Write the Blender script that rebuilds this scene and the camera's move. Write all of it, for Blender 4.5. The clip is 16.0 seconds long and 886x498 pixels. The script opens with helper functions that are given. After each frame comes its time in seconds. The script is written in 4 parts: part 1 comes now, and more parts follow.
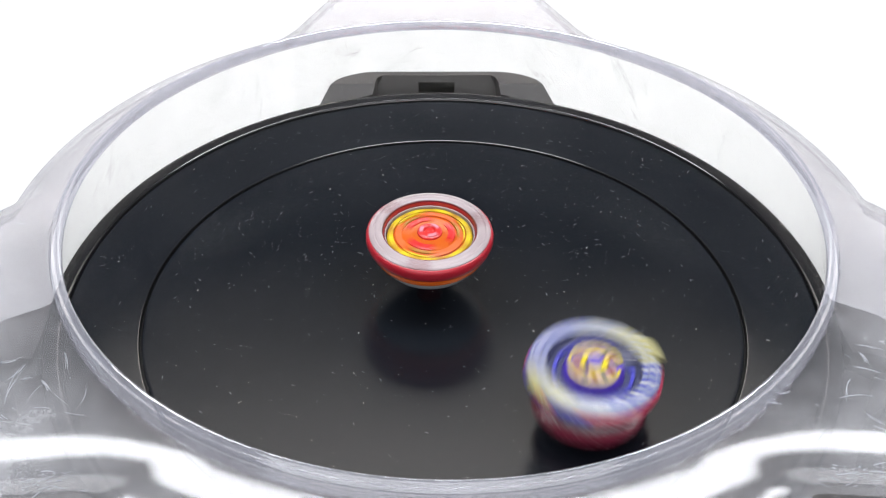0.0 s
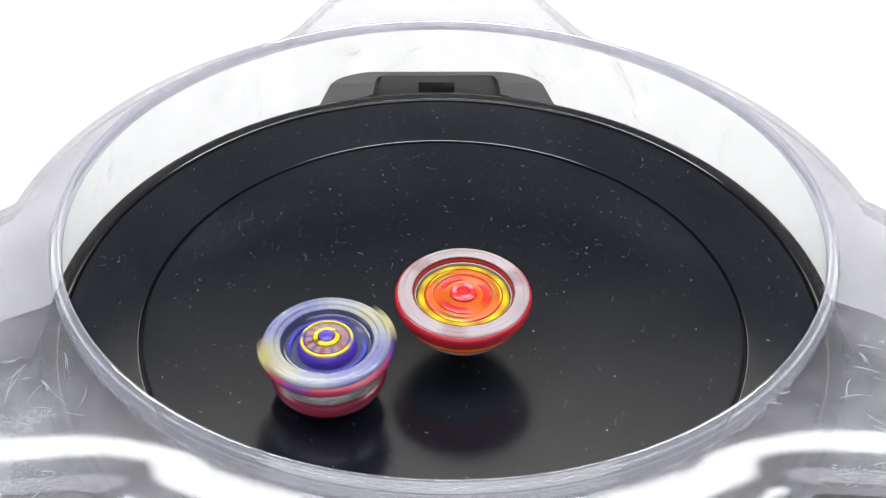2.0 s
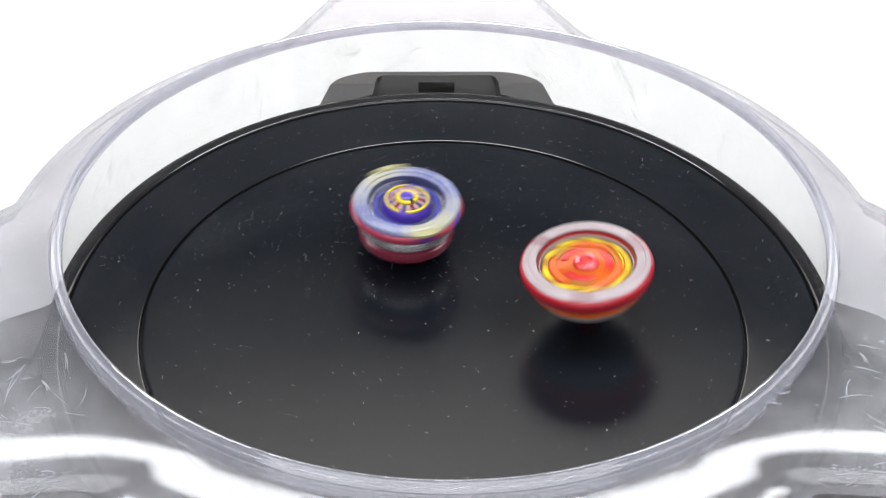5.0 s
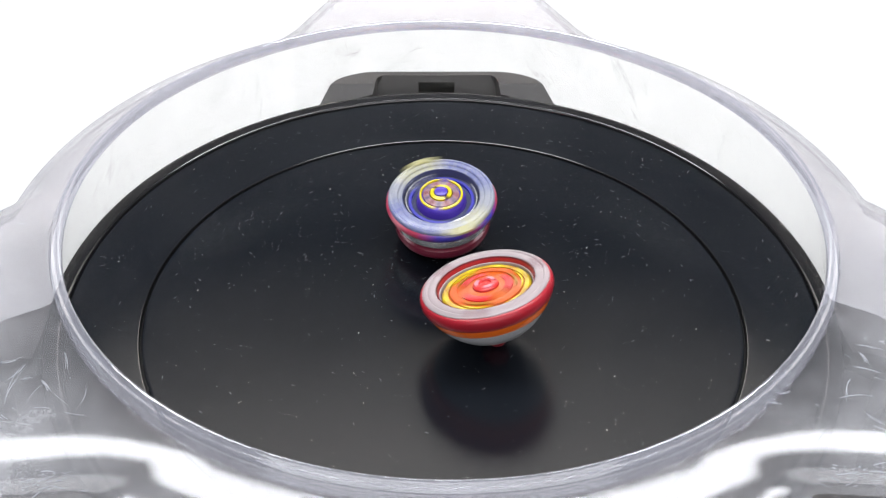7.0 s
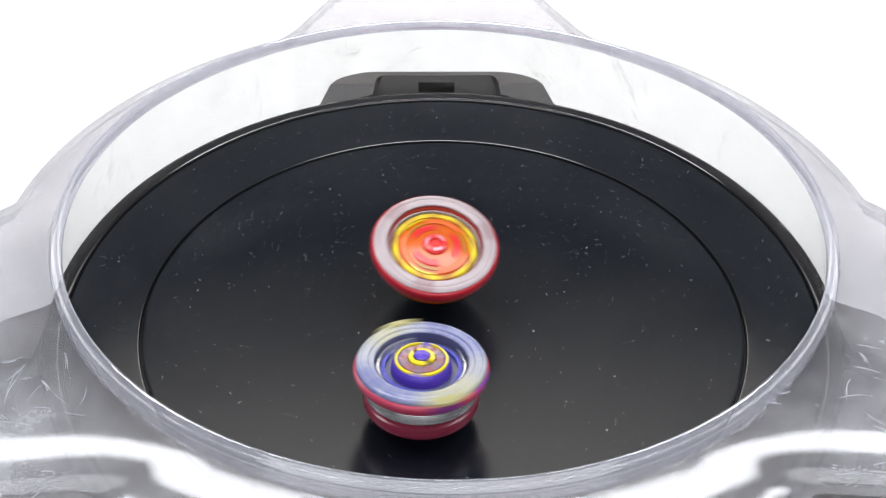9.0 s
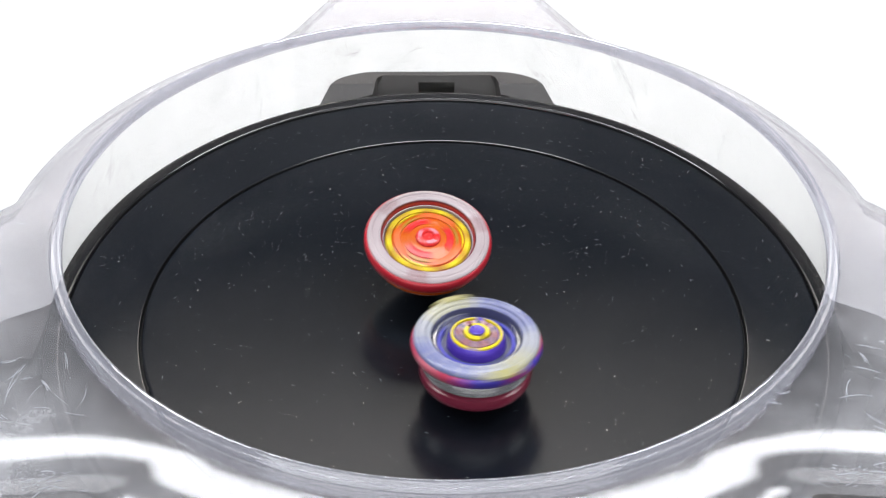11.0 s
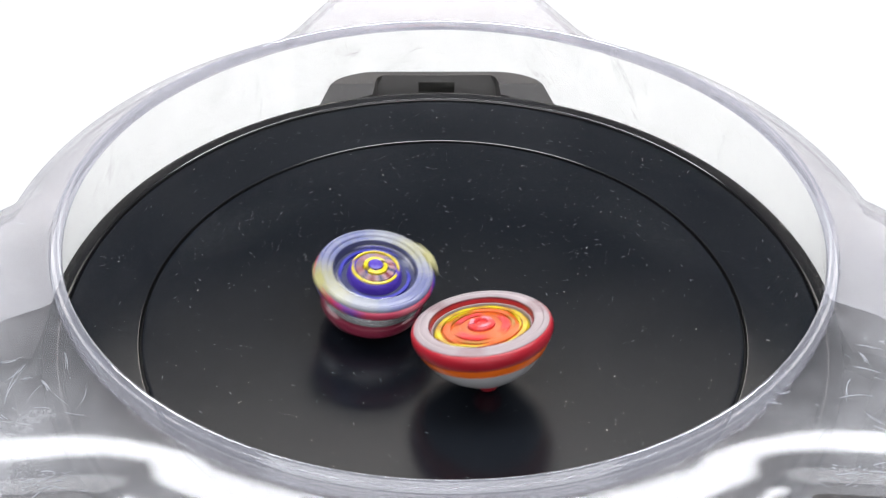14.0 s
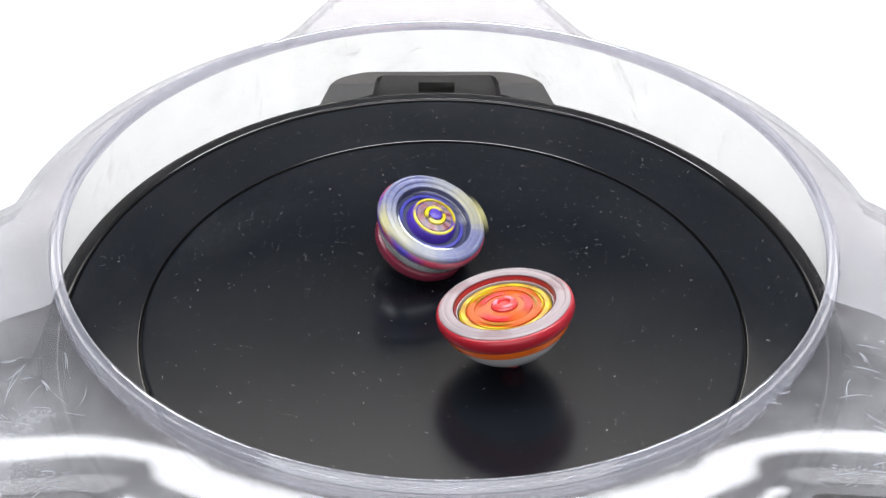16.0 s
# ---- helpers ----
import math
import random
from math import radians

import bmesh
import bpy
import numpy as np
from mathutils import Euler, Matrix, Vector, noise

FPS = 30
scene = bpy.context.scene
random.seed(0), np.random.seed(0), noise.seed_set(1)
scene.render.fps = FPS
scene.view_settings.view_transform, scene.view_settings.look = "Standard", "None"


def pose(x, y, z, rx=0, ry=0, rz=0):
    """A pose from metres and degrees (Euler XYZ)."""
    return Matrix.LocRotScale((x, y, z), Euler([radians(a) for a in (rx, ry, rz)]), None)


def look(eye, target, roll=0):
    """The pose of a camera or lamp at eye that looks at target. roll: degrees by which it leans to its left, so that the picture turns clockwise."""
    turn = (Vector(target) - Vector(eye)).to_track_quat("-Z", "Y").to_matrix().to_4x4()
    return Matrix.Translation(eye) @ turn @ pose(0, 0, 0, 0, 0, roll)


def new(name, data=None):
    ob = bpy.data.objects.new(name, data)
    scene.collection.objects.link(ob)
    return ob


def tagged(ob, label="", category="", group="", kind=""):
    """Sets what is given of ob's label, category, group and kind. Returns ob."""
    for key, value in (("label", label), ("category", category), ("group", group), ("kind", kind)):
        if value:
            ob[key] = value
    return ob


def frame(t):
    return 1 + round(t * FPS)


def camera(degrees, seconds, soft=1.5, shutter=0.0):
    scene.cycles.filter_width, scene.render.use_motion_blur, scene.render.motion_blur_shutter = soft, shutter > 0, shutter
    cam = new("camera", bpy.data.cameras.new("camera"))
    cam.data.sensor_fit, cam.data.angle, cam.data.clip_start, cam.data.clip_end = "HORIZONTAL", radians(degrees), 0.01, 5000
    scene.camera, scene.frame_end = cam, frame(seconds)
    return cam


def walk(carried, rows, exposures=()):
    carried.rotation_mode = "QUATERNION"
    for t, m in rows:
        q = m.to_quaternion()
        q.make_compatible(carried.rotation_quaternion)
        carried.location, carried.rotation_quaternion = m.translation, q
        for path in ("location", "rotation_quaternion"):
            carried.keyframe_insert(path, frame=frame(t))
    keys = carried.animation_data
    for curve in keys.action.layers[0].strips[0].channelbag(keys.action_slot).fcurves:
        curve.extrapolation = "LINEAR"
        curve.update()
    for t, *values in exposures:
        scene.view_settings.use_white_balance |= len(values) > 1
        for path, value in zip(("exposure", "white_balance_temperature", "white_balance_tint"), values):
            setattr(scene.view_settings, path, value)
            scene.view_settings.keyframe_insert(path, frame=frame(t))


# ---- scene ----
cam = camera(48.265, 16.0, soft=1.2, shutter=0.28)
EYE = (-0.00045, -0.26236, 0.25240)
AIM = (-0.00045, -0.02703, 0.06635)
walk(cam, [(0.0, look(EYE, AIM, 0.826)), (16.0, look(EYE, AIM, 0.826))], exposures=[(0.0, 0.0), (16.0, 0.0)])

# ---- world and light ----
world = bpy.data.worlds.new("world")
scene.world = world
world.use_nodes = True
world.node_tree.nodes["Background"].inputs[0].default_value = (0.93, 0.96, 1.0, 1)
world.node_tree.nodes["Background"].inputs[1].default_value = 0.3


def softbox(name, eye, target, sx, sy, watts, colour):
    data = bpy.data.lights.new(name, "AREA")
    data.shape, data.size, data.size_y, data.energy, data.color = "RECTANGLE", sx, sy, watts, colour
    ob = new(name, data)
    ob.matrix_world = look(eye, target)
    return ob


softbox("overhead_softbox", (0.0, 0.20, 1.25), (0.0, 0.18, 0.0), 2.9, 0.50, 42.0, (0.955, 0.977, 1.0))
# unseen strip lamp, added to brighten the backdrop that the dish mirrors
softbox("backdrop_fill", (0.0, 0.66, 0.66), (0.0, 1.15, 0.66), 1.5, 0.16, 25.0, (1.0, 0.92, 0.85))
# unseen fill lamp, added to brighten the tops' front sides
softbox("front_fill", (0.0, -1.15, 0.85), (0.0, 0.0, 0.05), 2.1, 1.2, 16.0, (0.98, 0.985, 1.0))

# ---- measures ----
U = 0.12            # radius of the clear lip
LIP_Z = 0.072       # height of the lip over the table
AXES = (91.8, 207.5, 336.0)     # headings of the cover lobes
PODS = (91.8, 209.0, 334.5)     # headings of the brackets under them


def zz(z):
    return LIP_Z + z * U


def bowl(r):
    """Height of the dish at radius r, both in lip radii."""
    return -0.5036 + 0.09 * (r / 0.867) ** 2 if r < 0.867 else -0.4136 + (r - 0.867) * 0.28


# ---- materials ----
def nodes_of(name):
    m = bpy.data.materials.new(name)
    m.use_nodes = True
    nt = m.node_tree
    return m, nt, nt.nodes["Principled BSDF"]


def add(nt, kind, **values):
    n = nt.nodes.new(kind)
    for k, v in values.items():
        n.inputs[k.replace("_", " ")].default_value = v
    return n


def ramp(nt, source, stops):
    n = nt.nodes.new("ShaderNodeValToRGB")
    e = n.color_ramp.elements
    while len(e) < len(stops):
        e.new(0.5)
    for s, (at, c) in zip(e, stops):
        s.position, s.color = at, (c, c, c, 1) if isinstance(c, (int, float)) else (*c, 1)
    nt.links.new(source, n.inputs[0])
    return n.outputs[0]


def plastic(name, colour, rough=0.35, vary=0.15, grain=900.0, bump=0.03, metal=0.0, trans=0.0):
    m, nt, b = nodes_of(name)
    co = nt.nodes.new("ShaderNodeTexCoord").outputs["Object"]
    big, fine = add(nt, "ShaderNodeTexNoise", Scale=70.0, Detail=4.0), add(nt, "ShaderNodeTexNoise", Scale=grain, Detail=3.0)
    for n in (big, fine):
        nt.links.new(co, n.inputs["Vector"])
    lo = tuple(c * (1 - vary) for c in colour)
    hi = tuple(min(1, c * (1 + vary)) for c in colour)
    nt.links.new(ramp(nt, big.outputs["Fac"], [(0.3, lo), (0.7, hi)]), b.inputs["Base Color"])
    nt.links.new(ramp(nt, fine.outputs["Fac"], [(0.3, max(0.02, rough - 0.07)), (0.7, rough + 0.07)]), b.inputs["Roughness"])
    bp = add(nt, "ShaderNodeBump", Strength=bump, Distance=0.0004)
    nt.links.new(fine.outputs["Fac"], bp.inputs["Height"])
    nt.links.new(bp.outputs[0], b.inputs["Normal"])
    b.inputs["Metallic"].default_value = metal
    b.inputs["Transmission Weight"].default_value = trans
    return m


def black_plastic(name, colour, rough, spec=0.5):
    """Black moulded plastic with worn, rubbed patches and short fine scratches."""
    m, nt, b = nodes_of(name)
    co = nt.nodes.new("ShaderNodeTexCoord").outputs["Object"]
    rub, fine, scr = add(nt, "ShaderNodeTexNoise", Scale=28.0, Detail=6.0), add(nt, "ShaderNodeTexNoise", Scale=1500.0, Detail=2.0), add(nt, "ShaderNodeTexNoise", Scale=210.0, Detail=5.0, Roughness=0.65)
    squash = nt.nodes.new("ShaderNodeMapping")
    squash.inputs["Scale"].default_value = (1.0, 7.0, 1.0)
    squash.inputs["Rotation"].default_value = (0, 0, 0.25)
    nt.links.new(co, squash.inputs[0])
    nt.links.new(squash.outputs[0], scr.inputs["Vector"])
    for n in (rub, fine):
        nt.links.new(co, n.inputs["Vector"])
    mix = nt.nodes.new("ShaderNodeMix")
    mix.data_type = "RGBA"
    mix.inputs["A"].default_value, mix.inputs["B"].default_value = (*colour, 1), (*(min(1, c * 2.2 + 0.016) for c in colour), 1)
    nt.links.new(ramp(nt, scr.outputs["Fac"], [(0.58, 0.0), (0.80, 0.5)]), mix.inputs["Factor"])
    nt.links.new(mix.outputs["Result"], b.inputs["Base Color"])
    nt.links.new(ramp(nt, rub.outputs["Fac"], [(0.3, rough - 0.015), (0.75, rough + 0.035)]), b.inputs["Roughness"])
    bp = add(nt, "ShaderNodeBump", Strength=0.05, Distance=0.0002)
    nt.links.new(fine.outputs["Fac"], bp.inputs["Height"])
    nt.links.new(bp.outputs[0], b.inputs["Normal"])
    b.inputs["Specular IOR Level"].default_value = spec
    return m


def clear_plastic(name, tint, haze, scratch, rough=0.06, shine=0.16, worn=1.0, even=0.0, milky=(0.8, 0.81, 0.85)):
    """Thin clear plastic: a see-through sheet with gloss, and a milky share, patchy with scuffs or even, that grows
    outwards by worn.
    """
    m, nt, b = nodes_of(name)
    out = nt.nodes["Material Output"]
    co = nt.nodes.new("ShaderNodeTexCoord").outputs["Object"]
    clear, gloss, milk = nt.nodes.new("ShaderNodeBsdfTransparent"), nt.nodes.new("ShaderNodeBsdfGlossy"), nt.nodes.new("ShaderNodeBsdfDiffuse")
    clear.inputs[0].default_value = (*tint, 1)
    gloss.inputs["Roughness"].default_value = rough
    milk.inputs[0].default_value = (*milky, 1)
    through_light, scatter = nt.nodes.new("ShaderNodeBsdfTranslucent"), nt.nodes.new("ShaderNodeMixShader")
    through_light.inputs[0].default_value = (*milky, 1)
    scatter.inputs[0].default_value = 0.4
    nt.links.new(milk.outputs[0], scatter.inputs[1])
    nt.links.new(through_light.outputs[0], scatter.inputs[2])
    scuff, lines = add(nt, "ShaderNodeTexNoise", Scale=45.0, Detail=10.0, Roughness=0.75), add(nt, "ShaderNodeTexNoise", Scale=38.0, Detail=6.0, Roughness=0.7, Distortion=1.2)
    squash = nt.nodes.new("ShaderNodeMapping")
    squash.inputs["Scale"].default_value = (1.0, 5.0, 1.0)
    squash.inputs["Rotation"].default_value = (0.2, 0.3, 0.6)
    nt.links.new(co, squash.inputs[0])
    nt.links.new(squash.outputs[0], lines.inputs["Vector"])
    nt.links.new(co, scuff.inputs["Vector"])
    a = ramp(nt, scuff.outputs["Fac"], [(0.42, haze * (0.35 + 0.45 * even)), (0.60, haze), (0.74, haze * (3.2 - 1.8 * even))])
    c = ramp(nt, lines.outputs["Fac"], [(0.60, 0.0), (0.72, scratch)])
    # milkier with distance from the centre, up to worn times
    far, grow, outer_milk = nt.nodes.new("ShaderNodeVectorMath"), nt.nodes.new("ShaderNodeMapRange"), nt.nodes.new("ShaderNodeMath")
    far.operation, outer_milk.operation = "LENGTH", "MULTIPLY"
    nt.links.new(co, far.inputs[0])
    nt.links.new(far.outputs["Value"], grow.inputs["Value"])
    for key, value in (("From Min", 0.134), ("From Max", 0.175), ("To Min", 1.0), ("To Max", worn)):
        grow.inputs[key].default_value = value
    nt.links.new(a, outer_milk.inputs[0])
    nt.links.new(grow.outputs[0], outer_milk.inputs[1])
    a = outer_milk.outputs[0]
    plus = nt.nodes.new("ShaderNodeMath")
    plus.operation = "ADD"
    nt.links.new(a, plus.inputs[0])
    nt.links.new(c, plus.inputs[1])
    m1, m2 = nt.nodes.new("ShaderNodeMixShader"), nt.nodes.new("ShaderNodeMixShader")
    nt.links.new(plus.outputs[0], m1.inputs[0])
    nt.links.new(clear.outputs[0], m1.inputs[1])
    nt.links.new(scatter.outputs[0], m1.inputs[2])
    face = nt.nodes.new("ShaderNodeLayerWeight")
    power, share = nt.nodes.new("ShaderNodeMath"), nt.nodes.new("ShaderNodeMath")
    power.operation, share.operation = "POWER", "MULTIPLY_ADD"
    nt.links.new(face.outputs["Facing"], power.inputs[0])
    power.inputs[1].default_value = 5.0
    nt.links.new(power.outputs[0], share.inputs[0])
    share.inputs[1].default_value, share.inputs[2].default_value = 0.45, shine
    nt.links.new(share.outputs[0], m2.inputs[0])
    nt.links.new(m1.outputs[0], m2.inputs[1])
    nt.links.new(gloss.outputs[0], m2.inputs[2])
    nt.links.new(m2.outputs[0], out.inputs[0])
    return m


M_TABLE = plastic("white_table_paint", (0.535, 0.535, 0.535), 0.5, 0.02, 500.0, 0.02)
M_TABLE.node_tree.nodes["Principled BSDF"].inputs["Specular IOR Level"].default_value = 0.06
M_WALL = plastic("grey_wall_paint", (0.13, 0.13, 0.14), 0.8, 0.04, 200.0, 0.05)
M_DISH = black_plastic("black_dish_plastic", (0.0044, 0.0059, 0.0088), 0.205, 0.44)
M_RIM = black_plastic("black_rim_plastic", (0.008, 0.008, 0.009), 0.24, 0.3)
M_EDGE = black_plastic("polished_black_edge", (0.012, 0.012, 0.013), 0.09, 1.0)
M_GROOVE = plastic("dark_groove_plastic", (0.004, 0.004, 0.004), 0.5)
M_POD = black_plastic("black_pod_plastic", (0.024, 0.022, 0.0225), 0.5)
M_SLOT_SHADE = plastic("painted_slot_shade", (0.002, 0.002, 0.002), 0.9)
M_SLOT_SHADE.node_tree.nodes["Principled BSDF"].inputs["Specular IOR Level"].default_value = 0.05
M_WALLCLEAR = clear_plastic("scuffed_clear_wall", (0.97, 0.97, 0.963), 0.055, 0.22, 0.14, 0.012, 1.0, 0.0, (0.74, 0.73, 0.68))
M_SHOULDER = clear_plastic("clear_shoulder_plastic", (0.765, 0.755, 0.78), 0.07, 0.12, 0.16, 0.085, 5.5, 0.5)
M_SKIRT = clear_plastic("clear_skirt_plastic", (0.985, 0.985, 0.988), 0.012, 0.08, 0.30, 0.008)
M_LIP = clear_plastic("clear_lip_plastic", (0.92, 0.92, 0.95), 0.24, 0.0, 0.10, 0.13, 1.0, 1.0, (0.78, 0.80, 0.90))
M_DUST = plastic("pale_dust", (0.62, 0.60, 0.56), 0.9)
M_SCUFF = plastic("grey_scuff", (0.115, 0.12, 0.13), 0.5)
M_RUB_FOLD = clear_plastic("rubbed_and_fold_grey_plastic", (0.965, 0.96, 0.94), 0.09, 0.2, 0.3, 0.01, 1.0, 0.0, (0.56, 0.54, 0.47))
M_SCRATCH = plastic("white_scratch", (0.27, 0.28, 0.31), 0.6)
M_RED = plastic("red_plastic", (0.36, 0.013, 0.026), 0.3)
M_PINKGREY = plastic("greyish_pink_plastic", (0.33, 0.275, 0.29), 0.35)
M_WINE = plastic("dark_red_plastic", (0.137, 0.007, 0.017), 0.3)
M_YELLOW = plastic("yellow_plastic", (0.62, 0.50, 0.02), 0.22)
M_ORANGE = plastic("orange_plastic", (0.50, 0.09, 0.006), 0.22)
M_FLAME = plastic("bright_orange_plastic", (0.75, 0.14, 0.012), 0.22)
M_SALMON = plastic("salmon_plastic", (0.60, 0.105, 0.014), 0.38)
M_HOT = plastic("bright_red_plastic", (0.55, 0.02, 0.02), 0.25)
M_PINK = plastic("pink_plastic", (0.60, 0.20, 0.25), 0.25)
M_GREY = plastic("grey_plastic", (0.40, 0.40, 0.41), 0.4)
M_SILVER = plastic("silver_metal", (0.72, 0.72, 0.74), 0.24, metal=0.75)
M_PEARL = plastic("pearl_white_plastic", (0.34, 0.35, 0.385), 0.2)
M_DEEPBLUE = plastic("deep_blue_plastic", (0.09, 0.10, 0.32), 0.2)
M_STEEL = plastic("steel_grey_plastic", (0.22, 0.22, 0.24), 0.3)
M_ROSEGREY = plastic("rosy_grey_plastic", (0.36, 0.215, 0.232), 0.3)
M_AMBER = plastic("amber_plastic", (0.34, 0.15, 0.01), 0.3)
M_OLIVE = plastic("olive_yellow_plastic", (0.33, 0.31, 0.14), 0.25)
M_BLUE = plastic("blue_plastic", (0.051, 0.051, 0.36), 0.3)
M_PALEBLUE = plastic("pale_blue_plastic", (0.19, 0.215, 0.31), 0.2)
M_VIOLET = plastic("violet_plastic", (0.070, 0.035, 0.36), 0.3)
M_ROSE = plastic("rose_red_plastic", (0.44, 0.05, 0.10), 0.25)
M_MAROON = plastic("maroon_clear_plastic", (0.20, 0.022, 0.05), 0.25)
M_SLATE = plastic("slate_blue_plastic", (0.065, 0.07, 0.135), 0.22)
M_DARK = plastic("near_black_plastic", (0.02, 0.02, 0.05), 0.3)


# ---- mesh helpers ----
def part(name, bm, material, parent=None, label="", smooth=True):
    me = bpy.data.meshes.new(name)
    bmesh.ops.recalc_face_normals(bm, faces=bm.faces[:])
    bm.to_mesh(me)
    bm.free()
    if smooth:
        for f in me.polygons:
            f.use_smooth = True
        me.set_sharp_from_angle(angle=radians(38))
    me.materials.append(material)
    ob = new(name, me)
    if parent:
        ob.parent = parent
    return tagged(ob, label)


def lathe(profile, n=96, a0=0.0, a1=360.0, closed=True):
    """Turn a profile of (radius, height) round z; closed joins its last point to its first. Less than a full turn gets end caps."""
    bm = bmesh.new()
    full = abs(a1 - a0) >= 360
    k = n if full else n + 1
    rings = []
    for r, z in profile:
        if r < 1e-9:
            rings.append([bm.verts.new((0, 0, z))] * k)
        else:
            rings.append([bm.verts.new((r * math.cos(a), r * math.sin(a), z)) for a in (radians(a0 + (a1 - a0) * i / n) for i in range(k))])
    pairs = list(zip(rings, rings[1:])) + ([(rings[-1], rings[0])] if closed else [])
    for p, q in pairs:
        for i in range(n):
            j = (i + 1) % k
            vs = list(dict.fromkeys((p[i], p[j], q[j], q[i])))
            if len(vs) > 2:
                bm.faces.new(vs)
    if not full and closed:
        for i in (0, n):
            vs = list(dict.fromkeys(r[i] for r in rings))
            bm.faces.new(vs)
    return bm


def prism(points, z0, z1, bevel=0.0, top=None):
    """Upright prism on an outline; top: heights of the upper corners."""
    bm = bmesh.new()
    lo = [bm.verts.new((x, y, z0)) for x, y in points]
    hi = [bm.verts.new((x, y, top[i] if top else z1)) for i, (x, y) in enumerate(points)]
    bm.faces.new(lo[::-1])
    bm.faces.new(hi)
    n = len(points)
    for i in range(n):
        bm.faces.new((lo[i], lo[(i + 1) % n], hi[(i + 1) % n], hi[i]))
    if bevel:
        bmesh.ops.bevel(bm, geom=bm.edges[:], offset=bevel, segments=3, affect="EDGES", clamp_overlap=True)
    return bm


def box(x0, x1, y0, y1, z0, z1, bevel=0.0):
    return prism([(x0, y0), (x1, y0), (x1, y1), (x0, y1)], z0, z1, bevel)


def thing(name, label, category, m=None, group="", kind=""):
    ob = new(name)
    ob.empty_display_size = 0.02
    if m is not None:
        ob.matrix_world = m
    return tagged(ob, label, category, group, kind)


# ---- the room ----
tagged(part("table_top", box(-1.6, 1.6, -1.2, 2.0, -0.03, 0.0), M_TABLE, smooth=False), "plain white glossy table top", "table", kind="structure")
for nm, b in (("wall_north", (-2.6, 2.6, 2.5, 2.6, -0.8, 2.2)), ("wall_south", (-2.6, 2.6, -2.6, -2.5, -0.8, 2.2)), ("wall_west", (-2.6, -2.5, -2.5, 2.5, -0.8, 2.2)), ("wall_east", (2.5, 2.6, -2.5, 2.5, -0.8, 2.2)), ("ceiling", (-2.6, 2.6, -2.6, 2.6, 2.2, 2.3)), ("floor", (-2.6, 2.6, -2.6, 2.6, -0.9, -0.8))):
    tagged(part(nm, box(*b), M_WALL, smooth=False), "plain grey painted surface of the room", nm.split("_")[0], kind="structure")



def backdrop():
    """White sweep that stands behind the table."""
    bm = bmesh.new()
    line = [(0.95, 0.004)] + [(0.95 + 0.2 * math.sin(radians(a)), 0.204 - 0.2 * math.cos(radians(a))) for a in range(10, 91, 10)] + [(1.15, 0.93), (1.16, 0.93), (1.16, 0.19), (1.10, 0.0035)]
    rows = [[bm.verts.new((x, y, z)) for y, z in line] for x in (-1.5, 1.5)]
    n = len(line)
    for j in range(n):
        bm.faces.new((rows[0][j], rows[1][j], rows[1][(j + 1) % n], rows[0][(j + 1) % n]))
    for r in rows:
        bm.faces.new(r)
    return tagged(part("backdrop", bm, M_TABLE), "white paper sweep behind the table", "backdrop", kind="structure")


backdrop()

# ---- the stadium ----
def scaled(profile):
    return [(r * U, zz(z)) for r, z in profile]


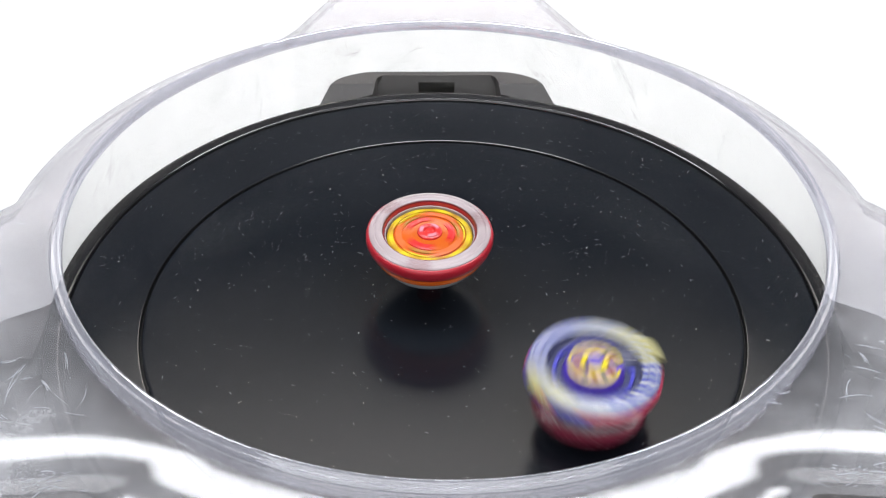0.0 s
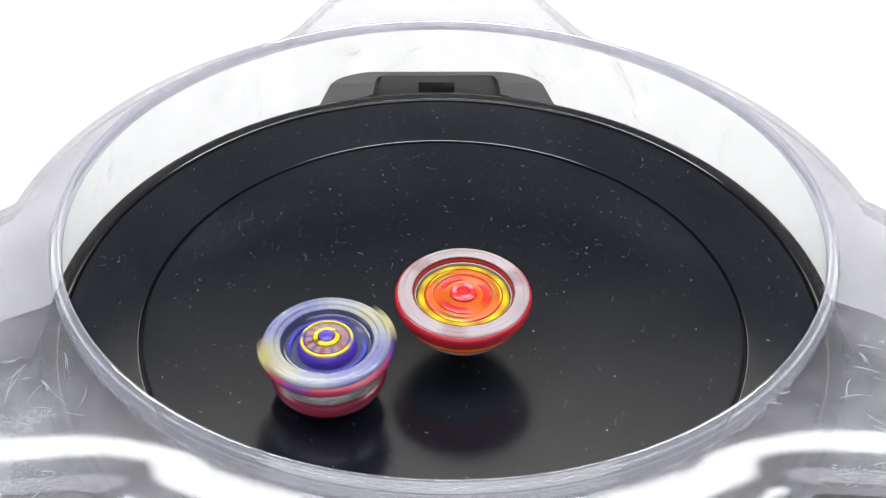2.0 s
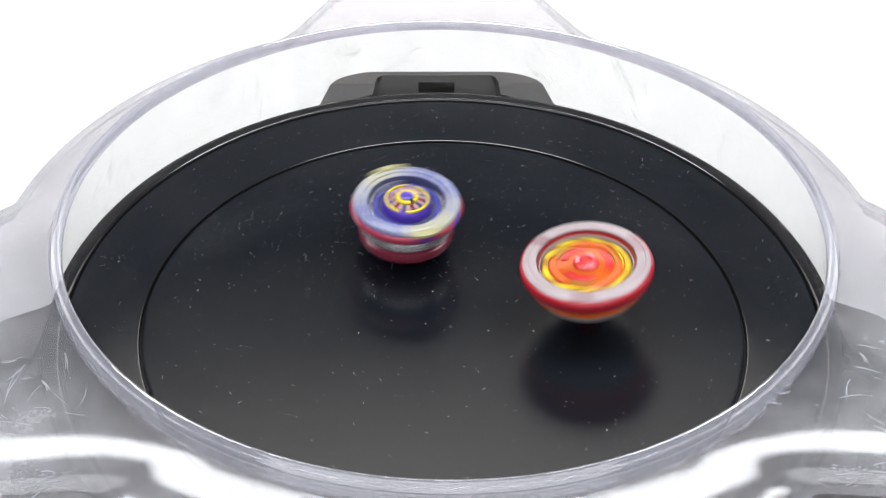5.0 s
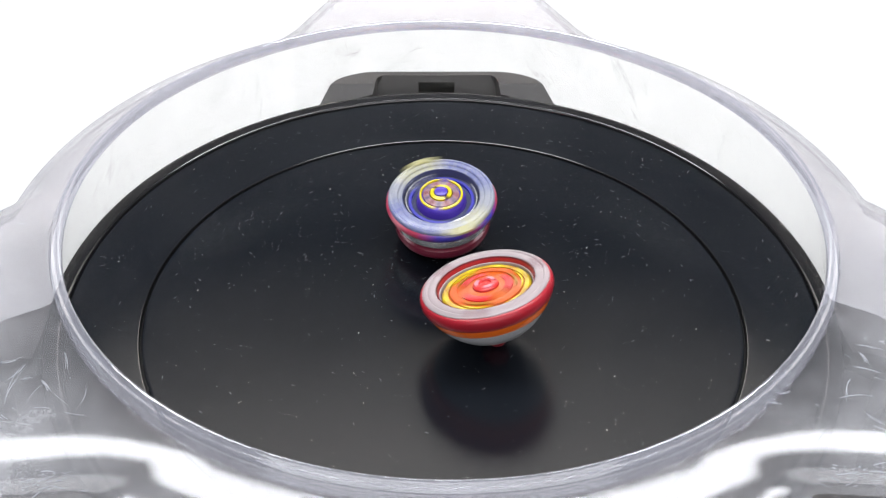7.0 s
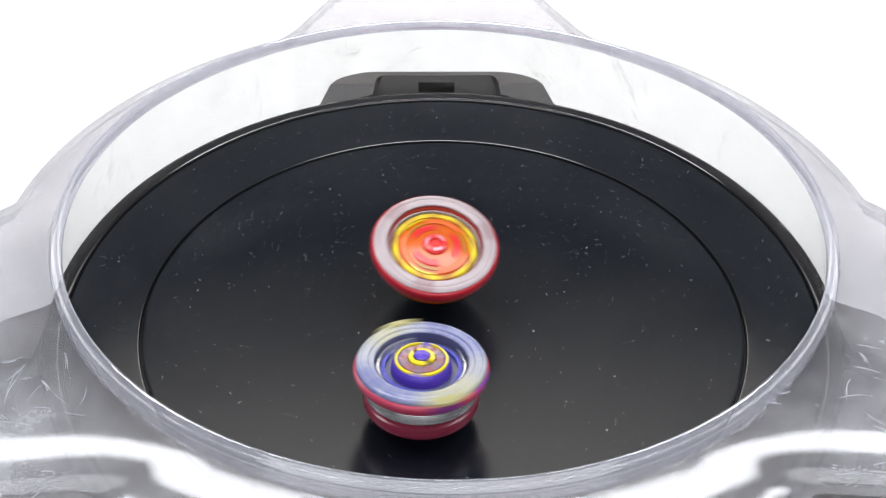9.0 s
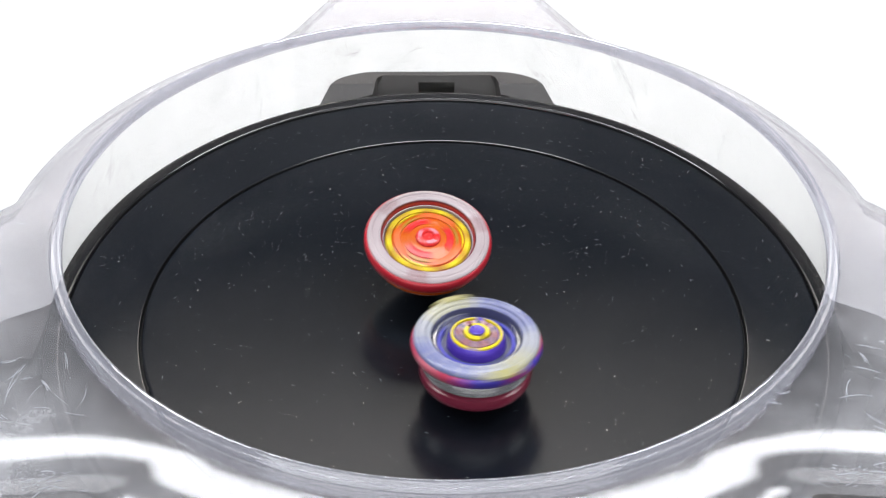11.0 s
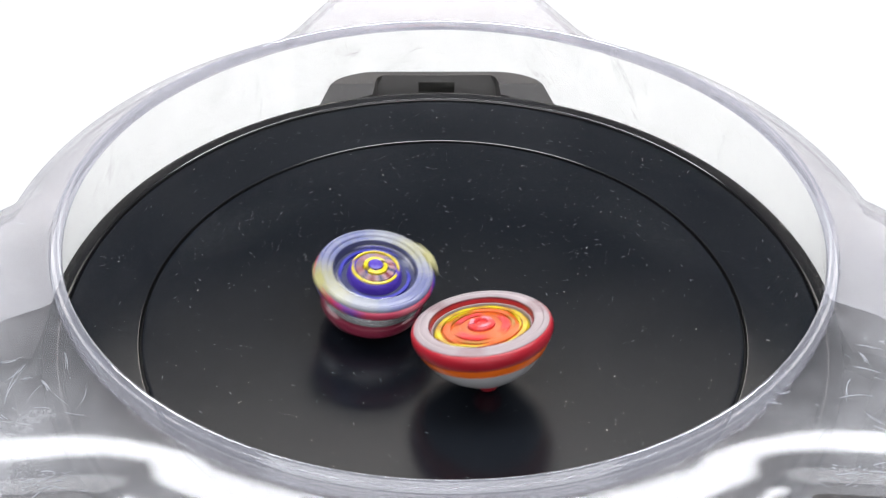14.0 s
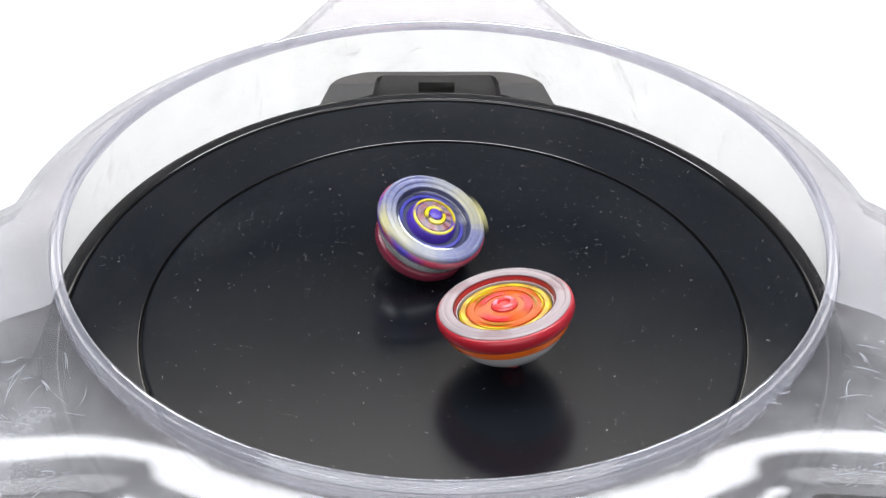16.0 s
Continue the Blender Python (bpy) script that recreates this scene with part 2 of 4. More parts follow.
def stadium():
    base = thing("battle_stadium", "black plastic spinning-top stadium with a shallow round dish", "toy stadium")
    floor_line = [(0.852 * i / 24, bowl(0.852 * i / 24)) for i in range(25)] + [(0.8565, bowl(0.8565))]
    part("dish_floor", lathe(scaled(floor_line + [(0.8595, bowl(0.8595) - 0.0006), (0.8612, bowl(0.8612) - 0.003), (0.8615, -0.42), (0.8615, -0.447), (0.5, -0.52), (0.0, -0.54)]), 256, closed=False), M_DISH, base, "glossy black dish floor with dust and scratches")
    part("groove", lathe(scaled([(0.862, -0.432), (0.8685, -0.432), (0.8685, -0.445), (0.862, -0.445)]), 256), M_GROOVE, base)
    part("outer_slope", lathe(scaled([(0.869, -0.446), (0.869, -0.424), (0.869, bowl(0.869) - 0.004), (0.8693, bowl(0.8693) - 0.0015), (0.87, bowl(0.87) - 0.0004), (0.8715, bowl(0.8715)), (0.8728, bowl(0.8728))] + [(r, bowl(r)) for r in (0.875, 0.9, 0.94, 0.98, 1.02, 1.052, 1.0565)] + [(1.0582, bowl(1.0582) - 0.0006), (1.0594, bowl(1.0595) - 0.003), (1.0595, -0.375), (1.0595, -0.40), (1.0, -0.43)]), 256), M_DISH, base, "glossy black sloping ring round the dish")
    part("rim", lathe(scaled([(1.0645, -0.385), (1.0645, -0.363), (1.0648, -0.3585), (1.0658, -0.3555), (1.0678, -0.3532), (1.0705, -0.3519), (1.074, -0.351), (1.094, -0.3468), (1.1, -0.3462), (1.1035, -0.3468), (1.1065, -0.349), (1.108, -0.3525), (1.109, -0.365), (1.112, -0.59), (1.06, -0.59), (1.0605, -0.41)]), 256), M_RIM, base, "matt black raised rim")
    e = 0.0004
    part("groove_edge", lathe(scaled([(0.869 - e, bowl(0.869) - 0.010), (0.869 - e, bowl(0.869) - 0.004), (0.8693 - e, bowl(0.8693) - 0.0015 + e), (0.8702 - e, bowl(0.8702) - 0.0004 + 2 * e), (0.8716, bowl(0.8716) + 2 * e)]), 256, closed=False), M_EDGE, base, "polished edge of the groove")
    part("dish_edge", lathe(scaled([(0.8592, bowl(0.8592) + e), (0.8596 + e, bowl(0.8595) - 0.0006 + e), (0.8613 + e, bowl(0.8612) - 0.003 + e), (0.8615 + e, -0.416)]), 256, closed=False), M_EDGE, base, "polished edge of the dish")
    part("rim_edge", lathe(scaled([(1.0645 - e, -0.363), (1.0648 - e, -0.3585), (1.0658 - e, -0.3555 + e), (1.0678 - e, -0.3532 + e), (1.0705, -0.3519 + 2 * e)]), 256, closed=False), M_EDGE, base, "polished inner edge of the rim")
    for a in PODS:
        pod = part("launch_pod", pod_body(), M_POD, base, "black bracket with a square slot behind the rim")
        pod.matrix_world = pose(0, 0, 0, 0, 0, a)
        for side in (-1, 1):
            part("cheek", pod_cheek(side), M_POD, pod)
            part("ramp", pod_ramp(side), M_POD, pod)
        part("back_wall", slotted_wall(), M_POD, pod, smooth=False)
        # solid near-black block: the shade inside the opening is put into its colour
        part("slot", box(1.2075 * U, 1.245 * U, -0.0699 * U, 0.0699 * U, zz(-0.4049), zz(-0.3581)), M_SLOT_SHADE, pod, "near-black block that paints the shade in the square slot", smooth=False)
    return base


def pod_body():
    pts = [(1.0, -0.455), (1.04, -0.432), (1.15, -0.405), (1.20, -0.365), (1.232, -0.31), (1.247, -0.225), (1.247, 0.225), (1.232, 0.31), (1.20, 0.365), (1.15, 0.405), (1.04, 0.432), (1.0, 0.455), (1.09, 0.2), (1.095, 0.0), (1.09, -0.2)]
    bm = bmesh.new()
    n = len(pts)
    hi = [bm.verts.new((x * U, y * U, zz(-0.42))) for x, y in pts]
    lo = [bm.verts.new(((x + 0.03 * (x > 1.1)) * U, y * 1.03 * U, zz(-0.595))) for x, y in pts]
    bm.faces.new(hi)
    bm.faces.new(lo[::-1])
    for i in range(n):
        bm.faces.new((lo[i], lo[(i + 1) % n], hi[(i + 1) % n], hi[i]))
    return bm


def pod_cheek(side):
    pts = [(1.145, 0.405), (1.18, 0.385), (1.207, 0.355), (1.228, 0.315), (1.24, 0.27), (1.2462, 0.20), (1.222, 0.202), (1.212, 0.212), (1.20, 0.228), (1.145, 0.236)]
    if side < 0:
        pts = [(x, -y) for x, y in pts][::-1]
    return prism([(x * U, y * U) for x, y in pts], zz(-0.425), zz(-0.333), 0.0003)


def pod_ramp(side):
    """Front face of a cheek, which falls towards the rim."""
    pts = [(1.0, 0.455), (1.04, 0.432), (1.148, 0.403), (1.148, 0.234), (1.108, 0.242)]
    tops = [-0.3608, -0.3535, -0.3331, -0.3331, -0.356]
    if side < 0:
        pts, tops = [(x, -y) for x, y in pts][::-1], tops[::-1]
    return prism([(x * U, y * U) for x, y in pts], zz(-0.425), 0, 0.0001, [zz(t) for t in tops])


def slotted_wall():
    """Upright wall with a square opening through it."""
    bm = bmesh.new()
    ys, hs = (-0.245, -0.07, 0.07, 0.245), (-0.43, -0.405, -0.358, -0.3336)
    v = [[[bm.verts.new(((x + lean * (h - hs[-1])) * U, y * U, zz(h))) for h in hs] for y in ys] for x, lean in ((1.217, 0.45), (1.2455, 0.0))]
    for i in range(3):
        for j in range(3):
            if (i, j) != (1, 1):
                for s in (0, 1):
                    bm.faces.new((v[s][i][j], v[s][i + 1][j], v[s][i + 1][j + 1], v[s][i][j + 1]))
    for k in range(3):
        for a, b in (((k, 0), (k + 1, 0)), ((k, 3), (k + 1, 3)), ((0, k), (0, k + 1)), ((3, k), (3, k + 1))):
            bm.faces.new((v[0][a[0]][a[1]], v[0][b[0]][b[1]], v[1][b[0]][b[1]], v[1][a[0]][a[1]]))
    for a, b in (((1, 1), (2, 1)), ((1, 2), (2, 2)), ((1, 1), (1, 2)), ((2, 1), (2, 2))):
        bm.faces.new((v[0][a[0]][a[1]], v[0][b[0]][b[1]], v[1][b[0]][b[1]], v[1][a[0]][a[1]]))
    return bm


WAIST = 1.19       # radius of the cover between its lobes, in lip radii
BEND = [(0.0, 84), (0.006, 60), (0.018, 40), (0.045, 23), (0.115, 6.0), (0.15, 2.0), (0.26, 0.7), (0.8, 0.7)]   # depth inside the outline, slope in degrees
DEPTH = np.linspace(0, 0.8, 1601)
FALL = np.concatenate([[0], np.cumsum(np.tan(np.radians(np.interp(DEPTH[1:] - 0.00025, *zip(*BEND)))) * 0.0005)])
FALL = FALL - np.interp(0.2, DEPTH, FALL)


def blend_max(a, b, k):
    h = np.clip(0.5 + 0.5 * (a - b) / k, 0, 1)
    return b + (a - b) * h + k * h * (1 - h)


def waist_depth(x, y):
    """Depth inside the round waist, whose bend starts close to the lip."""
    return np.interp(WAIST - np.hypot(x, y), [-1, 0, 0.05, 0.2, 1.2], [-1, 0, 0.015, 0.145, 1.1])


def inside(x, y):
    """Depth inside the cover's outline, in lip radii: a round waist and three tapering lobes with rounded ends."""
    deep = waist_depth(x, y)
    for a in AXES:
        c, q = math.cos(radians(a)), math.sin(radians(a))
        u, v = x * c + y * q, np.abs(y * c - x * q)
        flank = (0.50 - 0.395 * (u - 1.141) + 1.6 * np.clip(1.1 - u, 0, 0.25) ** 2 - v) * 0.93
        lobe = -blend_max(-flank, -(1.60 - u), 0.12)
        deep = blend_max(deep, np.where(u > 0.3, lobe, -1.0), 0.008)
    return deep


def height(x, y):
    """Height of the shoulder against the lip, in lip radii."""
    return -0.038 + np.interp(inside(x, y), DEPTH, FALL)


def shoulder_top(x, y):
    """Height of the shoulder's outer face over the table, at a place in metres."""
    return zz(float(height(x / U, y / U)))


def outline():
    """The cover's outline: radius at each half degree."""
    ang = np.radians(np.arange(720) / 2)
    r = np.linspace(1.0, 1.75, 1501)
    d = inside(np.cos(ang)[:, None] * r, np.sin(ang)[:, None] * r)
    return ang, r[np.argmax(d < 0, axis=1)]


def strip(rows):
    bm = bmesh.new()
    vs = [[bm.verts.new(p) for p in row] for row in rows]
    m = len(vs[0])
    for i in range(len(vs)):
        p, q = vs[i], vs[(i + 1) % len(vs)]
        for j in range(m):
            bm.faces.new((p[j], p[(j + 1) % m], q[(j + 1) % m], q[j]))
    return bm


def shoulder_mesh():
    """Closed shell of the cover outside the lip, 1.6 mm thick."""
    ang, rho = outline()
    share = np.array([0, 0.05, 0.15, 0.27, 0.38, 0.48, 0.57, 0.65, 0.72, 0.78, 0.83, 0.87, 0.905, 0.935, 0.96, 0.98, 0.993, 1.0])
    r = 1.017 + (rho[:, None] - 1.017) * share
    x, y = np.cos(ang)[:, None] * r, np.sin(ang)[:, None] * r
    z = height(x, y)
    rows = []
    for i in range(720):
        top = [(x[i, j] * U, y[i, j] * U, zz(z[i, j])) for j in range(len(share))]
        k = 1 - 0.0016 / U / rho[i]
        rows.append(top + [(px * (k if j else 1), py * (k if j else 1), pz - 0.0015) for j, (px, py, pz) in reversed(list(enumerate(top)))])
    return strip(rows)


def skirt_mesh():
    """Upright outer wall of the cover, from the bend down to the table."""
    ang, rho = outline()
    z = -0.038 + np.interp(0.0, DEPTH, FALL)
    rows = []
    for a, r in zip(ang, rho):
        c, q = math.cos(a) * U, math.sin(a) * U
        rows.append([((r + e) * c, (r + e) * q, zz(h)) for e, h in ((0.0005, z - 0.0004), (0.005, -0.25), (0.012, -0.45), (0.02, -0.598), (0.007, -0.598), (-0.001, -0.45), (-0.008, -0.25), (-0.0128, z - 0.0128))])
    return strip(rows)


def cover():
    c = thing("stadium_cover", "scuffed clear plastic cover with three lobes over the stadium", "cover")
    pieces = [part("lip", lathe(scaled([(0.9855, -0.006), (0.9872, -0.0018), (0.9905, 0.0), (0.9945, -0.0012), (0.9985, -0.0062), (1.0005, -0.0082), (1.003, -0.0074), (1.0075, -0.0058), (1.0115, -0.0085), (1.0148, -0.0145), (1.0165, -0.021), (1.0172, -0.046), (1.0135, -0.046), (1.0, -0.033), (0.9885, -0.034), (0.9865, -0.032)]), 256), M_LIP, c, "rounded clear lip")]
    pieces.append(part("inner_wall", lathe(scaled([(0.9905, -0.0345), (1.0, -0.08), (1.03, -0.2), (1.07, -0.325), (1.084, -0.342)]), 256, closed=False), M_WALLCLEAR, c, "scuffed clear wall round the dish"))
    pieces.append(part("shoulder", shoulder_mesh(), M_SHOULDER, c, "clear shoulder with scratches"))
    pieces.append(part("skirt", skirt_mesh(), M_SKIRT, c, "clear upright outer wall"))
    for ob in pieces[1:]:
        ob.visible_shadow = False      # clear panes let the light in
    return c


stadium()
cover()


def strokes(name, label, category, material, lines):
    """Fine marks, each a thin flat sliver along a short arc: x, y, heading, length, bend, width, height."""
    bm = bmesh.new()
    for x, y, a, length, bend, w, z in lines:
        n, prev = 6, None
        for i in range(n + 1):
            g = a + bend * (i / n - 0.5)
            half = w * (1 - abs(2 * i / n - 1) ** 3) * 0.5 + w * 0.08
            q = [bm.verts.new((x - math.sin(g) * half * s, y + math.cos(g) * half * s, z(x, y))) for s in (-1, 1)]
            if prev:
                bm.faces.new((prev[0], prev[1], q[1], q[0]))
            prev = q
            x, y = x + math.cos(g) * length / n, y + math.sin(g) * length / n
    return tagged(part(name, bm, material), label, category, kind="stuff")


def dish_top(r):
    return zz(bowl(r)) + 0.00012


def dust():
    rnd = random.Random(4)
    bm = bmesh.new()
    for _ in range(420):
        r, a = 1.04 * math.sqrt(rnd.random()), rnd.random() * 6.283
        if 0.85 < r < 0.885:
            continue
        x, y, s = r * U * math.cos(a), r * U * math.sin(a), 0.00007 + 0.00026 * rnd.random() ** 6
        z, t = dish_top(r), rnd.random() * 6.283
        base = [bm.verts.new((x + s * k * math.cos(t + c), y + s * math.sin(t + c), z)) for c, k in ((0, 1.6), (2.1, 1), (4.2, 1.2))]
        tip = bm.verts.new((x, y, z + s * 0.7))
        for i in range(3):
            bm.faces.new((base[i], base[(i + 1) % 3], tip))
    return tagged(part("dust", bm, M_DUST, smooth=False), "white dust specks scattered on the black dish", "dust", kind="stuff")


def scuffs():
    rnd = random.Random(7)
    lines = []
    for _ in range(1800):
        r, a = 1.03 * math.sqrt(rnd.random()), rnd.random() * 6.283
        if 0.83 < r < 0.9:
            continue
        x, y = r * U * math.cos(a), r * U * math.sin(a)
        if y < 0.01 and rnd.random() < 0.75:
            continue
        lift = len(lines) * 1.0e-7
        lines.append((x, y, a + 1.57 + rnd.gauss(0, 0.7), 0.0004 + 0.0018 * rnd.random() ** 2, rnd.gauss(0, 0.3), 0.00005 + 0.00018 * rnd.random() ** 2, lambda p, q, lift=lift: dish_top(math.hypot(p, q) / U) + lift))
    return strokes("scuffs", "short grey scuff marks worn into the black dish", "scuff marks", M_SCUFF, lines)


def scratches():
    rnd = random.Random(11)
    lines = []

    def on_cover(p, q):
        return shoulder_top(p, q) + 0.00005 + len(lines) * 1.0e-7

    # long gouges: start and end in millimetres
    for x0, y0, x1, y1 in [(-115.8, -79.1, -109.7, -76.5), (-111.5, -85.3, -108.9, -78.1), (-109.4, -93.7, -107.7, -78.9), (-108.0, -84.9, -105.3, -84.8), (-103.1, -85.2, -98.3, -91.2), (-100.4, -75.0, -97.8, -82.6), (-109.2, -97.2, -106.8, -98.7), (111.5, -68.0, 118.7, -70.5), (108.2, -76.4, 115.6, -79.6), (100.9, -87.7, 113.1, -87.0), (111.4, -70.7, 112.1, -75.9), (85.5, -86.0, 90.0, -84.9), (82.3, -89.0, 86.2, -89.3), (106.1, -92.4, 110.1, -95.6), (106.1, -80.4, 103.1, -89.9)]:
        a, size = math.atan2(y1 - y0, x1 - x0), 0.001 * math.hypot(x1 - x0, y1 - y0)
        bend = rnd.choice((-1, 1)) * rnd.uniform(0.3, 0.9)
        for k in range(3):
            lines.append((x0 * 0.001 + rnd.gauss(0, 0.0002), y0 * 0.001 + rnd.gauss(0, 0.0002), a + rnd.gauss(0, 0.03), size * rnd.uniform(0.6, 1.0), bend, 0.00007 + 0.00016 * rnd.random(), on_cover))
    # fine marks on the flat of the lobes, and denser rubbed marks on their outer bend
    for ax in AXES[1:]:
        g = radians(ax)
        for k in range(420):
            al, pe = rnd.uniform(0.98, 1.5), rnd.uniform(-0.55, 0.55)
            x, y = al * math.cos(g) - pe * math.sin(g), al * math.sin(g) + pe * math.cos(g)
            deep = float(inside(x, y))
            if math.hypot(x, y) < 1.05 or deep < 0.008 or (deep > 0.035 and k > 90):
                continue
            size = 0.0006 + 0.009 * rnd.random() ** 4 if deep > 0.035 else 0.001 + 0.004 * rnd.random() ** 2
            lines.append((x * U, y * U, rnd.choice((0.2, 1.1, -0.5, 2.6)) + rnd.gauss(0, 0.35), size, rnd.gauss(0, 0.5), 0.00005 + 0.00018 * rnd.random() ** 2, on_cover))
        # rubbed edge of the lobe
        for k in range(260):
            u, side, deep = rnd.uniform(0.98, 1.36), rnd.choice((-1, 1)), rnd.uniform(0.004, 0.036)
            v = side * (0.50 - 0.395 * (u - 1.141) + 1.6 * max(0.0, min(0.25, 1.1 - u)) ** 2 - deep / 0.93)
            x, y = u * math.cos(g) - v * math.sin(g), u * math.sin(g) + v * math.cos(g)
            if math.hypot(x, y) < WAIST - 0.02:
                continue
            lines.append((x * U, y * U, g - side * 0.376 + rnd.gauss(0, 0.25), 0.0005 + 0.0035 * rnd.random() ** 2, rnd.gauss(0, 0.3), 0.00008 + 0.0003 * rnd.random() ** 2, on_cover))
    return strokes("scratches", "white curved scratches in the clear plastic cover", "scratches", M_SCRATCH, lines)


def wall_scuffs_and_folds():
    """Short rubbed streaks on the inner face of the clear wall, and beside the bracket at the back thick upright ones
    that paint the grey of its refracting folds.
    """
    rnd = random.Random(23)
    bm = bmesh.new()
    zs, rs = (-0.342, -0.325, -0.2, -0.08, -0.0345), (1.084, 1.07, 1.03, 1.0, 0.9905)
    for k in range(520):
        # upright streaks put the refracted grey of the cover's folds into colour
        if k < 190:
            a, steep = rnd.choice((112.5, 69.5)) + rnd.gauss(0, 2.6), rnd.gauss(1.2, 0.35)
        else:
            a, steep = rnd.uniform(5, 175), rnd.gauss(0.35, 0.4) * rnd.choice((-1, 1))
        z, size, w = rnd.uniform(-0.31, -0.06), 0.006 + 0.05 * rnd.random() ** 3, 0.0006 + 0.0022 * rnd.random() ** 2
        prev = None
        for i in range(6):
            f = i / 5
            half = w * (1 - abs(2 * f - 1) ** 2) + w * 0.1
            row = []
            for q in (-1, 1):
                h = min(-0.04, max(-0.335, z + size * f * math.sin(steep) + q * half * math.cos(steep)))
                g = radians(a) + size * f * math.cos(steep) - q * half * math.sin(steep)
                r = float(np.interp(h, zs, rs)) - 0.0012 - k * 1.0e-6
                row.append(bm.verts.new((r * U * math.cos(g), r * U * math.sin(g), zz(h))))
            if prev:
                bm.faces.new((prev[0], prev[1], row[1], row[0]))
            prev = row
    return tagged(part("wall_scuffs_and_folds", bm, M_RUB_FOLD), "grey and yellowish rub marks and painted grey of the folds on the clear wall", "scuff marks", kind="stuff")


dust()
scuffs()
scratches()
wall_scuffs_and_folds()


# ---- the tops ----
def mm(rad, tall, profile):
    return [(r * rad, z * 0.001 * tall) for r, z in profile]


def orange_top():
    t = thing("orange_top", "spinning top in red, orange and yellow with a pale ring", "spinning top", group="battling tops")
    r = 0.0230
    part("tip", lathe(mm(r, 1.0, [(0, 0), (0.07, 0.2), (0.12, 0.8), (0.15, 1.8), (0.20, 3.4), (0.22, 5.5), (0, 5.6)]), 32, closed=False), M_RED, t, "red driver tip")
    part("weight_disc", lathe(mm(r, 1.0, [(0.2, 4.8), (0.28, 5.1), (0.44, 6.7), (0.60, 9.2), (0.72, 11.7), (0.80, 14.0), (0.835, 15.8), (0.82, 16.4), (0.2, 16.4)]), 64), M_GREY, t, "grey weight disc")
    part("lower_band", lathe(mm(r, 1.0, [(0.84, 16.3), (0.885, 16.7), (0.925, 18.4), (0.935, 19.6), (0.7, 19.6), (0.7, 16.5)]), 64), M_FLAME, t, "orange lower band")
    part("rim_band", lathe(mm(r, 1.0, [(0.93, 19.5), (0.975, 20.6), (1.0, 22.2), (1.0, 23.6), (0.985, 24.7), (0.955, 25.2), (0.72, 25.2), (0.70, 22.0), (0.72, 19.8)]), 96), M_RED, t, "red rim band")
    for i in range(3):
        part("ring_segment", lathe(mm(r, 1.0, [(0.955, 24.9), (0.95, 25.5), (0.92, 26.0), (0.885, 26.1), (0.865, 25.8), (0.83, 26.2), (0.78, 26.2), (0.745, 25.8), (0.735, 24.9)]), 24, 120 * i + 4, 120 * i + 116), M_PINKGREY, t, "pale grey ring segment")
        part("ring_gap", lathe(mm(r, 1.0, [(0.95, 24.9), (0.94, 25.4), (0.75, 25.4), (0.74, 24.9)]), 6, 120 * i - 4, 120 * i + 4), M_WINE, t)
        part("salmon_arc", lathe(mm(r, 1.0, [(0.55, 22.6), (0.54, 23.7), (0.50, 24.0), (0.44, 24.0), (0.43, 22.6)]), 16, 120 * i + 20, 120 * i + 85), M_SALMON, t)
        part("flame_arc", lathe(mm(r, 1.0, [(0.41, 22.6), (0.40, 24.0), (0.36, 24.3), (0.29, 24.3), (0.28, 22.6)]), 16, 120 * i + 70, 120 * i + 140), M_HOT, t)
        part("dark_arc", lathe(mm(r, 1.0, [(0.48, 22.6), (0.475, 23.75), (0.43, 23.95), (0.42, 22.6)]), 12, 120 * i + 92, 120 * i + 136), M_AMBER, t)
        part("gold_arc", lathe(mm(r, 1.0, [(0.56, 22.6), (0.555, 23.6), (0.53, 23.7), (0.52, 22.6)]), 12, 120 * i + 90, 120 * i + 130), M_YELLOW, t)
    for i in range(9):
        part("yellow_arc", lathe(mm(r, 1.0, [(0.68, 21.0), (0.67, 23.0), (0.64, 23.6), (0.575, 23.6), (0.57, 21.0)]), 8, 40 * i, 40 * i + (24 if i % 3 else 18)), M_YELLOW, t)
        part("amber_arc", lathe(mm(r, 1.0, [(0.68, 21.0), (0.67, 22.9), (0.64, 23.5), (0.575, 23.5), (0.57, 21.0)]), 8, 40 * i + (24 if i % 3 else 18), 40 * i + 40), M_AMBER, t)
    part("inner_wall", lathe(mm(r, 1.0, [(0.737, 25.6), (0.73, 25.7), (0.72, 25.0), (0.716, 20.6), (0.73, 20.6)]), 64), M_WINE, t, "dark red inner wall")
    part("inner_ring", lathe(mm(r, 1.0, [(0.7155, 20.8), (0.7135, 23.6), (0.705, 23.9), (0.69, 23.8), (0.684, 20.8)]), 64), M_PINKGREY, t, "pale inner ring")
    part("disc", lathe(mm(r, 1.0, [(0.69, 20.8), (0.57, 22.9), (0.48, 23.3), (0.34, 23.8), (0.26, 24.2), (0.22, 24.3), (0, 24.3), (0, 20.6), (0.69, 20.6)]), 64, closed=False), M_ORANGE, t, "orange disc")
    part("hub", lathe(mm(r, 1.0, [(0.20, 24.1), (0.19, 24.9), (0.155, 25.4), (0.09, 25.4), (0.075, 24.9), (0, 24.9), (0, 24.1)]), 40, closed=False), M_HOT, t, "bright red hub")
    for i in range(3):
        part("hub_tooth", lathe(mm(r, 1.0, [(0.165, 25.1), (0.16, 25.6), (0.105, 25.7), (0.10, 25.1)]), 8, 120 * i, 120 * i + 60), M_PINK, t)
    return t


